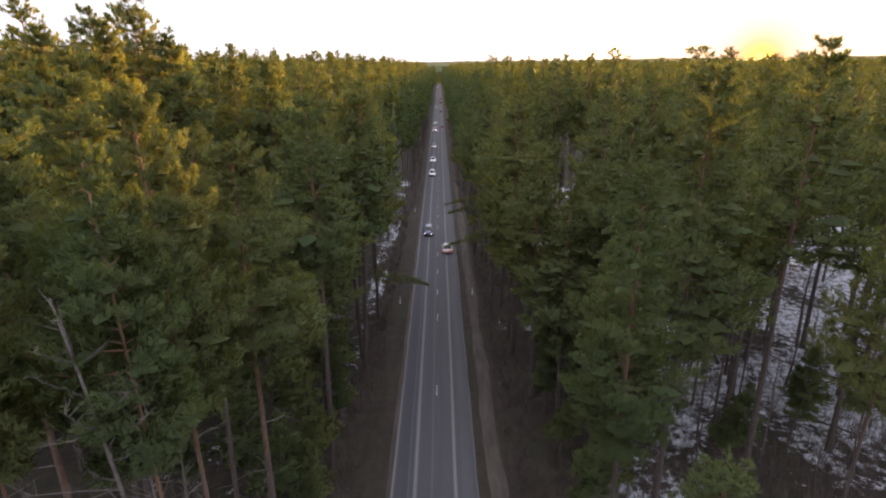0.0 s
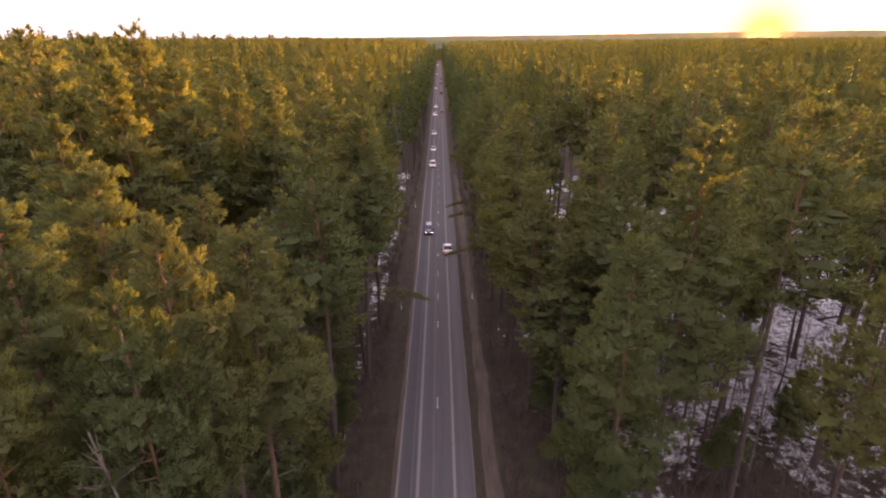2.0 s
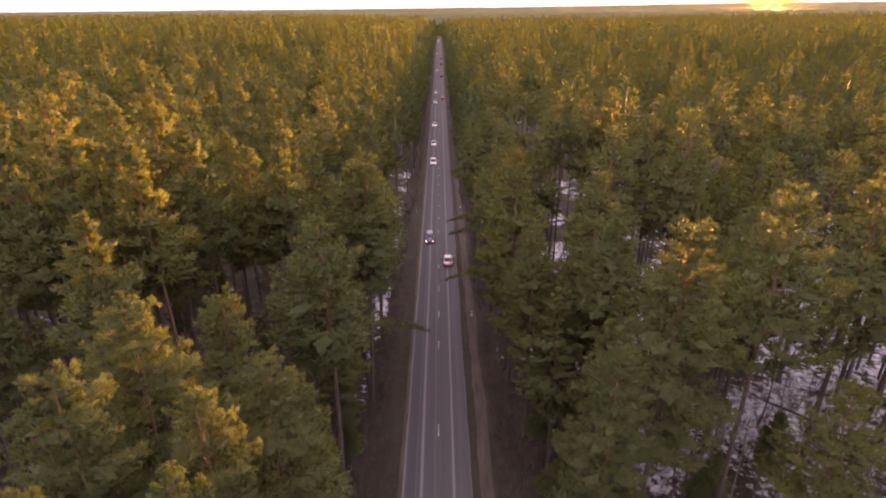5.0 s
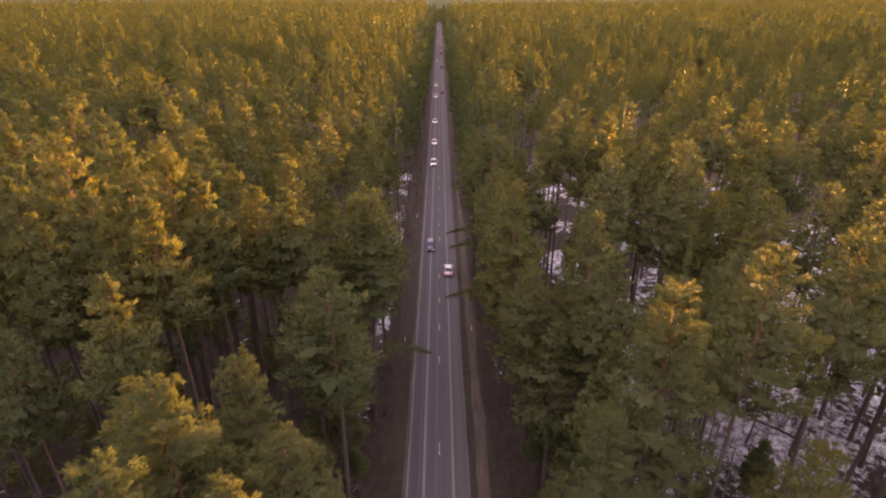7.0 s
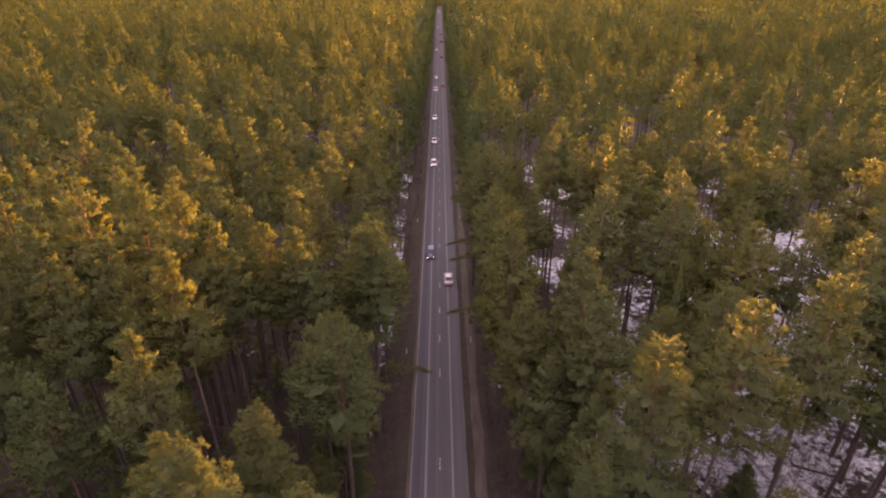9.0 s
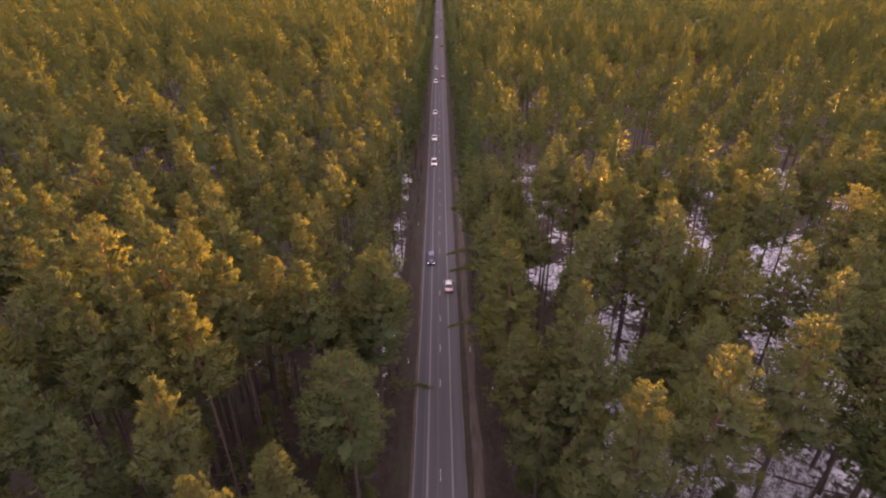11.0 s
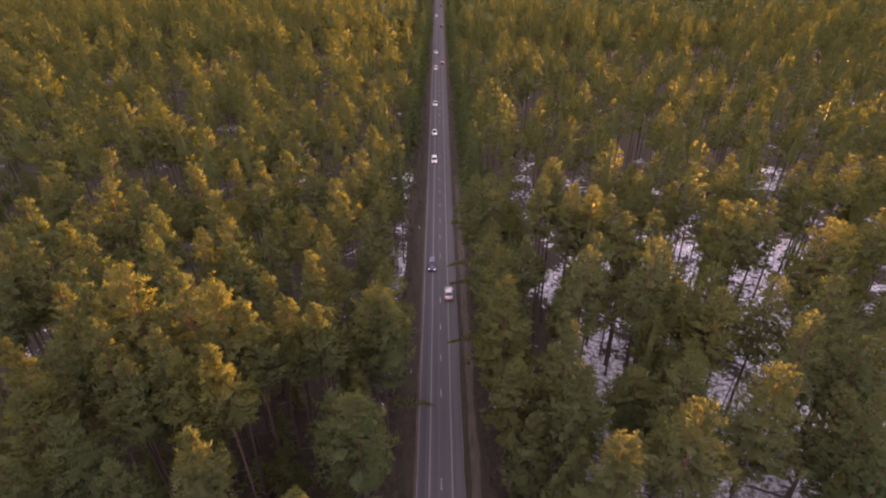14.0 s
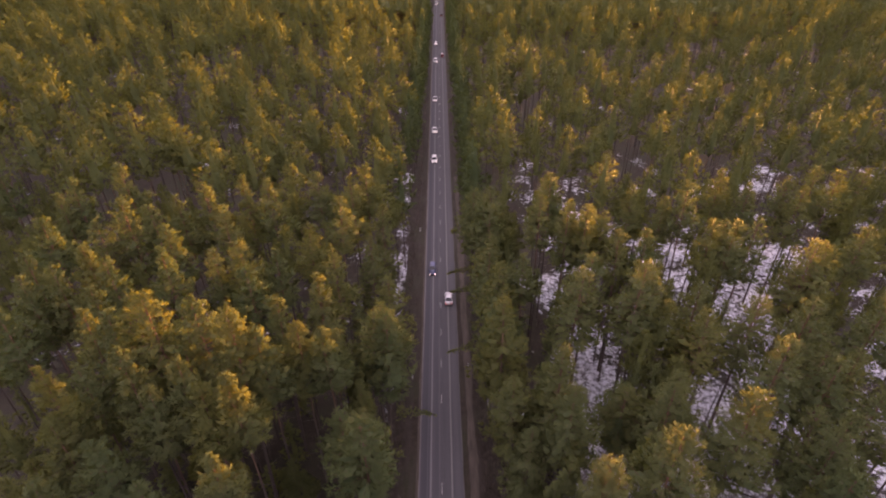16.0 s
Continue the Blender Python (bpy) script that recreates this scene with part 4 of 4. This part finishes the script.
def bare_tree(seed, h, material):
    r = random.Random(seed)
    verts, faces = [], []
    zs = np.linspace(-0.3, h, 9)
    sx, sy = r.uniform(-0.9, 0.9), r.uniform(-0.9, 0.9)
    stem = [Vector((sx * math.sin(z * 0.25), sy * math.sin(z * 0.2), z)) for z in zs]
    tube(verts, faces, stem, [0.14 * (1 - 0.9 * max(z, 0) / h) + 0.008 for z in zs], 6)
    trunk = mesh_of("bare_trunk", verts, faces, material, True)
    verts, faces = [], []
    for _ in range(34):
        k = r.uniform(0.3, 0.97)
        i = min(7, int(k * 8))
        o = stem[i].lerp(stem[i + 1], k * 8 - i)
        a, l = r.uniform(0, 6.28), r.uniform(1.0, 3.4) * (1.15 - 0.7 * k)
        d = Vector((math.cos(a), math.sin(a), r.uniform(0.2, 1.0)))
        p1 = o + d * l * 0.5
        p2 = p1 + (d + Vector((r.uniform(-0.4, 0.4), r.uniform(-0.4, 0.4), 0.2))) * l * 0.5
        tube(verts, faces, [o, p1, p2], (0.026, 0.015, 0.005), 3)
        for _ in range(4):
            q = p1.lerp(p2, r.uniform(0, 1))
            e = q + Vector((r.uniform(-1, 1), r.uniform(-1, 1), r.uniform(-0.1, 0.8))) * l * 0.35
            tube(verts, faces, [q, e], (0.009, 0.003), 3)
    return trunk, mesh_of("bare_branches", verts, faces, material, True)


BARE = [bare_tree(91, 22.0, M["birch"]), bare_tree(92, 19.0, M["dead"]), bare_tree(93, 15.0, M["twig"])]
for x, y, k, s in ((-8.0, 13.3, 0, 1.25), (-12.2, 21.5, 1, 0.95), (-9.3, 27.0, 2, 0.8), (13.0, 60.0, 2, 0.9), (11.6, 46.0, 2, 0.8), (12.4, 57.0, 2, 0.7), (33.5, 45.0, 1, 0.7), (37.0, 52.0, 2, 0.8),
                   (29.5, 84.0, 1, 0.8), (58.0, 66.0, 2, 0.9), (51.0, 58.0, 1, 0.8), (11.0, 82.0, 2, 0.8), (-11.5, 64.0, 2, 0.9), (-12.0, 53.0, 2, 0.8), (43.0, 60.0, 2, 1.0), (24.0, 44.0, 2, 0.8), (27.5, 40.0, 1, 0.6), (21.0, 37.5, 2, 0.6), (34.5, 38.5, 2, 0.7), (38.0, 43.0, 1, 0.6), (30.0, 36.5, 2, 0.5), (-10.3, 35.5, 2, 0.6), (-9.6, 44.0, 2, 0.7), (-14.0, 27.0, 1, 0.7)):
    root = new("bare_tree")
    root.matrix_basis = pose(x, y, ground_height(x, y), 0, 0, rng.uniform(0, 360)) @ Matrix.Scale(s, 4)
    part_of("trunk", BARE[k][0], root)
    tagged(part_of("crown", BARE[k][1], root), kind="stuff")
    tagged(root, ("pale leafless deciduous tree with fine twigs", "grey dead tree with bare broken branches", "small leafless brown tree among the pines")[k], "tree", "bare trees")


def fallen_log(x, y, turn, length, girth, seed):
    r = random.Random(seed)
    verts, faces = [], []
    n = 7
    pts = [Vector((length * (i / (n - 1) - 0.5), 0.15 * math.sin(i + seed), 0)) for i in range(n)]
    tube(verts, faces, pts, [girth * (1 - 0.6 * i / (n - 1)) for i in range(n)], 7)
    faces.append(tuple(reversed(range(7))))
    stem = mesh_of("log_stem", verts, faces, M["log"], True)
    verts, faces = [], []
    for _ in range(9):
        k = r.uniform(0.3, 1)
        o = Vector((length * (k - 0.5), 0, 0.05))
        e = o + Vector((r.uniform(0.1, 0.8), r.uniform(-1.1, 1.1), r.uniform(0.1, 0.9)))
        tube(verts, faces, [o, o.lerp(e, 0.5) + Vector((0, 0, 0.1)), e], (0.04, 0.025, 0.008), 3)
    root = new("fallen_tree")
    root.matrix_basis = pose(x, y, ground_height(x, y) + girth * 0.6, 0, 0, turn)
    part_of("stem", stem, root)
    tagged(part_of("twigs", mesh_of("log_branches", verts, faces, M["twig"], True), root), kind="stuff")
    tagged(root, "dark fallen tree trunk lying on snowy ground", "fallen tree", "fallen trees")


for i, (x, y, turn, l) in enumerate(((29, 48, 25, 7), (36, 45, -40, 6), (33, 60, 70, 8), (56, 70, 15, 7), (62, 88, 50, 8), (48, 49, -20, 9), (26, 66, 100, 6), (41, 55, 130, 7), (31, 86, 20, 6), (-27, 42, 60, 7), (-20, 58, 20, 6), (54, 56, 80, 6))):
    fallen_log(x, y, turn, l, 0.17, i + 3)


def brush_tris(r, x, y, h):
    out = []
    for _ in range(r.randint(7, 12)):
        a = r.uniform(0, 6.28)
        d = np.array((math.cos(a) * r.uniform(0.1, 0.6), math.sin(a) * r.uniform(0.1, 0.6), 1.0)) * h * r.uniform(0.5, 1.0)
        o = np.array((x + r.uniform(-0.3, 0.3), y + r.uniform(-0.3, 0.3), ground_height(x, y) - 0.05))
        s = np.array((-math.sin(a), math.cos(a), 0)) * 0.022
        out.append((o - s, o + s, o + d))
        for _ in range(2):
            q = o + d * r.uniform(0.3, 0.8)
            e = q + np.array((r.uniform(-0.5, 0.5), r.uniform(-0.5, 0.5), r.uniform(0.1, 0.5))) * h * 0.6
            out.append((q - s * 0.6, q + s * 0.6, e))
    return out


brush = []
for _ in range(1500):
    y = rng.uniform(2, 130)
    x = rng.choice((-1, 1)) * (6.4 + abs(rng.gauss(0, 3.5)))
    brush += brush_tris(rng, x, y, rng.uniform(0.6, 2.6))
for _ in range(700):
    y = rng.uniform(130, 340)
    x = rng.choice((-1, 1)) * (5.4 + abs(rng.gauss(0, 1.8)))
    brush += brush_tris(rng, x, y, rng.uniform(1.0, 3.0))
for _ in range(900):
    y = rng.uniform(20, 115)
    x = rng.uniform(-0.85, 0.85) * (20 + y)
    if abs(x) > 9:
        brush += brush_tris(rng, x, y, rng.uniform(0.5, 2.0))
for _ in range(900):
    y = rng.uniform(30, 60) if rng.random() < 0.4 else rng.uniform(30, 110)
    x = rng.uniform(13, 26 + 0.5 * y)
    brush += brush_tris(rng, x, y, rng.uniform(1.5, 5.0))
ob = new("brushwood", tri_mesh("brushwood", np.array(brush), M["twig"]))
tagged(ob, "brown leafless brush and saplings under the pines", "undergrowth", kind="stuff")


def overhang(x, y, z, turn, length, seed):
    """A long green limb that reaches out over the road from a verge pine."""
    r = random.Random(seed)
    verts, faces = [], []
    pts = [Vector((length * q, 0.45 * math.sin(q * 4 + seed), 0.9 * q - 1.9 * q * q)) for q in (0, 0.25, 0.5, 0.75, 1.0)]
    tube(verts, faces, pts, (0.07, 0.055, 0.04, 0.025, 0.01), 5)
    tris = []
    for _ in range(240):
        q = 1.0 - 0.75 * r.random() ** 0.8
        spread_out = 0.1 + 1.25 * (1.0 - q)
        c = np.array((length * q, 0.45 * math.sin(q * 4 + seed) + r.gauss(0, 0.6) * spread_out, 0.9 * q - 1.9 * q * q + r.gauss(0.05, 0.5) * spread_out))
        for _ in range(5):
            v = np.array((r.uniform(-0.3, 1), r.uniform(-1, 1), r.uniform(-0.2, 0.8)))
            v /= np.linalg.norm(v)
            w = np.cross(v, (r.uniform(-1, 1), r.uniform(-1, 1), r.uniform(-1, 1)))
            w /= np.linalg.norm(w) + 1e-6
            tris.append((c - w * 0.05, c + w * 0.05, c + v * r.uniform(0.2, 0.42)))
    return pose(x, y, z, 0, 0, turn), mesh_of("limb", verts, faces, M["bark"], True), tri_mesh("limb_needles", tris, M["needles"])


def reach_over(tx, ty, tree_h, z, to, seed):
    """A verge pine with one long limb over the road."""
    root = place_pine(KINDS[0][1][seed % 3], tx, ty, tree_h, seed * 50, "Scots pine at the road's edge with a limb over the road", "pines of the roadside")
    dx, dy = to[0] - tx, to[1] - ty
    m, limb, green = overhang(tx, ty, z, math.degrees(math.atan2(dy, dx)), math.hypot(dx, dy), seed)
    inv = root.matrix_basis.inverted()
    for name, me in (("long_limb", limb), ("limb_needles", green)):
        ob = part_of(name, me, root)
        ob.matrix_basis = inv @ m


reach_over(-8.6, 58.3, 29.5, 10.4, (-0.8, 57.0), 4)
reach_over(9.0, 72.2, 28.0, 10.4, (1.1, 71.2), 5)
reach_over(9.2, 88.6, 28.5, 10.6, (1.8, 87.2), 6)
reach_over(9.6, 95.0, 29.0, 10.4, (1.5, 93.5), 7)

# ---- cars ----


def loft(sections):
    """A closed skin through rings of equal count, capped at both ends."""
    bm = bmesh.new()
    rings = [[bm.verts.new(p) for p in s] for s in sections]
    n = len(rings[0])
    for a, b in zip(rings, rings[1:]):
        for i in range(n):
            bm.faces.new((a[i], a[(i + 1) % n], b[(i + 1) % n], b[i]))
    bm.faces.new(list(reversed(rings[0])))
    bm.faces.new(rings[-1])
    bmesh.ops.recalc_face_normals(bm, faces=bm.faces)
    return bm


def slab(corners, thick):
    """A thin plate from four corners, thickened along its normal."""
    c = [Vector(p) for p in corners]
    nrm = (c[1] - c[0]).cross(c[3] - c[0]).normalized() * thick
    bm = bmesh.new()
    lo, hi = [bm.verts.new(p - nrm) for p in c], [bm.verts.new(p + nrm) for p in c]
    bm.faces.new(hi)
    bm.faces.new(list(reversed(lo)))
    for i in range(4):
        bm.faces.new((lo[i], lo[(i + 1) % 4], hi[(i + 1) % 4], hi[i]))
    bmesh.ops.recalc_face_normals(bm, faces=bm.faces)
    return bm


def box(x0, x1, y0, y1, z0, z1, bevel=0.02):
    bm = bmesh.new()
    bmesh.ops.create_cube(bm, size=1, matrix=Matrix.Translation(((x0 + x1) / 2, (y0 + y1) / 2, (z0 + z1) / 2)) @ Matrix.Diagonal((x1 - x0, y1 - y0, z1 - z0, 1)))
    if bevel:
        bmesh.ops.bevel(bm, geom=bm.edges[:], offset=bevel, segments=2, affect="EDGES")
    return bm


def ring(y, w, z0, z1, tuck=0.12):
    """One cross-section of the body, rounded at the shoulders."""
    return [(-w * 0.93, y, z0), (w * 0.93, y, z0), (w, y, z0 + (z1 - z0) * 0.3), (w * 0.985, y, z1 - tuck), (w * 0.88, y, z1), (0, y, z1 + 0.02), (-w * 0.88, y, z1), (-w * 0.985, y, z1 - tuck), (-w, y, z0 + (z1 - z0) * 0.3)]


def build_car(name, paint, tall, estate, label, lights):
    """A car whose nose points to +y. tall: roof height; estate: the roof runs to the tail."""
    root = new(name)
    w, half = 0.88 if tall < 1.6 else 0.92, 2.2
    belt = tall * 0.6
    hood = belt - 0.06
    deck = belt + (0.02 if estate else -0.01)
    secs = [ring(-half, w * 0.82, 0.36, deck - 0.2), ring(-half + 0.12, w * 0.93, 0.25, deck - 0.02), ring(-1.3, w, 0.2, belt + 0.02), ring(0.2, w, 0.2, belt),
            ring(0.95, w, 0.2, hood + 0.03), ring(1.7, w * 0.97, 0.22, hood - 0.08), ring(half - 0.1, w * 0.9, 0.26, hood - 0.2), ring(half, w * 0.78, 0.36, hood - 0.32)]
    body = part("body", loft(secs), paint, root, "", True)
    ys0, ys1 = (-2.08 if estate else -1.62), 1.02
    yr0, yr1 = (-1.78 if estate else -0.98), 0.18
    zr = tall - 0.05
    wr, wb = w * 0.74, w * 0.93
    part("roof", loft([[(-wr, yr0, zr - 0.03), (wr, yr0, zr - 0.03), (wr * 0.9, yr0 + 0.02, zr + 0.02), (-wr * 0.9, yr0 + 0.02, zr + 0.02)],
                       [(-wr, (yr0 + yr1) / 2, zr - 0.02), (wr, (yr0 + yr1) / 2, zr - 0.02), (wr * 0.92, (yr0 + yr1) / 2, zr + 0.06), (-wr * 0.92, (yr0 + yr1) / 2, zr + 0.06)],
                       [(-wr, yr1, zr - 0.04), (wr, yr1, zr - 0.04), (wr * 0.9, yr1, zr + 0.01), (-wr * 0.9, yr1, zr + 0.01)]]), paint, root)
    part("windscreen", slab([(-wb, ys1, hood), (wb, ys1, hood), (wr * 0.96, yr1, zr - 0.01), (-wr * 0.96, yr1, zr - 0.01)], 0.015), M["glass"], root, "dark tinted windscreen")
    part("rear_window", slab([(wb * 0.95, ys0, deck), (-wb * 0.95, ys0, deck), (-wr * 0.96, yr0, zr - 0.01), (wr * 0.96, yr0, zr - 0.01)], 0.015), M["glass"], root, "dark rear window")
    for s in (-1, 1):
        part("side_window", slab([(s * wb, ys0 + 0.06, belt - 0.02), (s * wb, ys1 - 0.05, belt - 0.04), (s * wr, yr1 - 0.02, zr - 0.03), (s * wr, yr0 + 0.02, zr - 0.03)], 0.015), M["glass"], root, "dark side glass")
        for a, b, name_ in (((wb, ys1, hood), (wr, yr1, zr - 0.02), "front_pillar"), ((wb, (ys0 + ys1) / 2 + 0.1, belt - 0.03), (wr, (yr0 + yr1) / 2, zr - 0.02), "door_pillar"), ((wb * 0.97, ys0, deck), (wr, yr0, zr - 0.02), "rear_pillar")):
            vs, fs = [], []
            tube(vs, fs, [(s * a[0], a[1], a[2]), (s * b[0], b[1], b[2])], (0.05, 0.04), 5)
            part_of(name_, mesh_of(name_, vs, fs, paint), root)
        part("mirror", box(s * (w + 0.1) - 0.09, s * (w + 0.1) + 0.09, 0.68, 0.82, belt - 0.02, belt + 0.12, 0.03), paint, root)
        head = part("headlight", box(s * w * 0.68 - 0.13, s * w * 0.68 + 0.13, half - 0.22, half - 0.02, hood - 0.34, hood - 0.22, 0.03), M["head"] if lights else M["rim"], root, "lit white headlight" if lights else "clear headlight")
        part("tail_light", box(s * w * 0.72 - 0.15, s * w * 0.72 + 0.15, -half - 0.015, -half + 0.15, deck - 0.32, deck - 0.14, 0.03), M["tail"], root, "red tail light")
        for y in (-1.32, 1.32):
            wheel = part("wheel", box(s * w - 0.06, s * w + 0.01, y - 0.1, y + 0.1, 0.22, 0.42, 0.02), M["rim"], root)
            vs, fs = [], []
            tube(vs, fs, [(s * (w - 0.2), y, 0.32), (s * (w - 0.18), y, 0.32), (s * (w + 0.005), y, 0.32), (s * (w + 0.02), y, 0.32)], (0.29, 0.32, 0.32, 0.29), 18)
            part_of("tyre", mesh_of("tyre", vs, fs, M["tyre"]), wheel, "black rubber tyre")
            vs, fs = [], []
            tube(vs, fs, [(s * (w + 0.01), y, 0.32), (s * (w + 0.032), y, 0.32)], (0.2, 0.18), 14)
            part_of("rim", mesh_of("rim", vs, fs, M["rim"]), wheel, "silver rim")
    part("grille", box(-0.38, 0.38, half - 0.06, half + 0.02, 0.4, hood - 0.36, 0.02), M["trim"], root)
    part("front_bumper", box(-w * 0.84, w * 0.84, half - 0.2, half + 0.05, 0.26, 0.44, 0.05), M["trim"], root, "dark bumper")
    part("rear_bumper", box(-w * 0.84, w * 0.84, -half - 0.05, -half + 0.2, 0.26, 0.46, 0.05), paint, root)
    part("number_plate", box(-0.26, 0.26, -half - 0.03, -half + 0.03, deck - 0.34, deck - 0.23, 0.005), M["plate"], root, "pale blank number plate")
    tagged(root, label, "car")
    return root


CARS = {
    "white_sedan": build_car("car", M["white_paint"], 1.46, False, "white sedan with lit headlights driving on the road", True),
    "white_estate": build_car("car", M["white_paint"], 1.62, True, "white estate car with lit headlights on the road", True),
    "silver": build_car("car", M["silver_paint"], 1.45, False, "silver sedan with red tail lights on the road", False),
    "blue": build_car("car", M["blue_paint"], 1.56, True, "dark blue estate car with lit headlights on the road", True),
    "red": build_car("car", M["red_paint"], 1.55, True, "dark red hatchback with red tail lights on the road", False),
    "dark": build_car("car", M["dark_paint"], 1.6, True, "dark grey car with red tail lights on the road", False),
}
used = set()
for kind, x, y in (("blue", -1.85, 108.0), ("white_estate", -1.75, 170.0), ("white_sedan", -1.8, 196.0), ("silver", 1.8, 97.0), ("white_sedan", -1.8, 231.0), ("white_estate", -1.8, 291.0), ("white_sedan", -1.8, 328.0),
                   ("red", 1.75, 302.0), ("dark", 1.75, 408.0), ("white_estate", -1.8, 452.0), ("dark", 1.75, 503.0), ("white_sedan", -1.8, 640.0), ("red", 1.75, 560.0), ("white_estate", -1.8, 860.0), ("white_sedan", -1.8, 905.0)):
    m = pose(x, y, 0.075, 0, 0, 180 if x < 0 else 0)
    if kind in used:
        tagged(copy_thing(CARS[kind], m), group="cars on the road")
    else:
        CARS[kind].matrix_basis = m
        tagged(CARS[kind], group="cars on the road")
        used.add(kind)

# ---- small things at the roadside ----


def verge_post(x, y):
    root = new("delineator_post")
    part("post", box(-0.06, 0.06, -0.04, 0.04, -0.2, 1.0, 0.015), M["post"], root)
    part("band", box(-0.064, 0.064, -0.044, 0.044, 0.7, 0.88, 0.004), M["trim"], root, "black reflector band")
    root.location = (x, y, ground_height(x, y))
    tagged(root, "white roadside delineator post with a black band", "post", "roadside posts")


for x, y in ((5.2, 76.8), (-5.3, 74.0), (5.2, 128.0), (-5.3, 126.0)):
    verge_post(x, y)
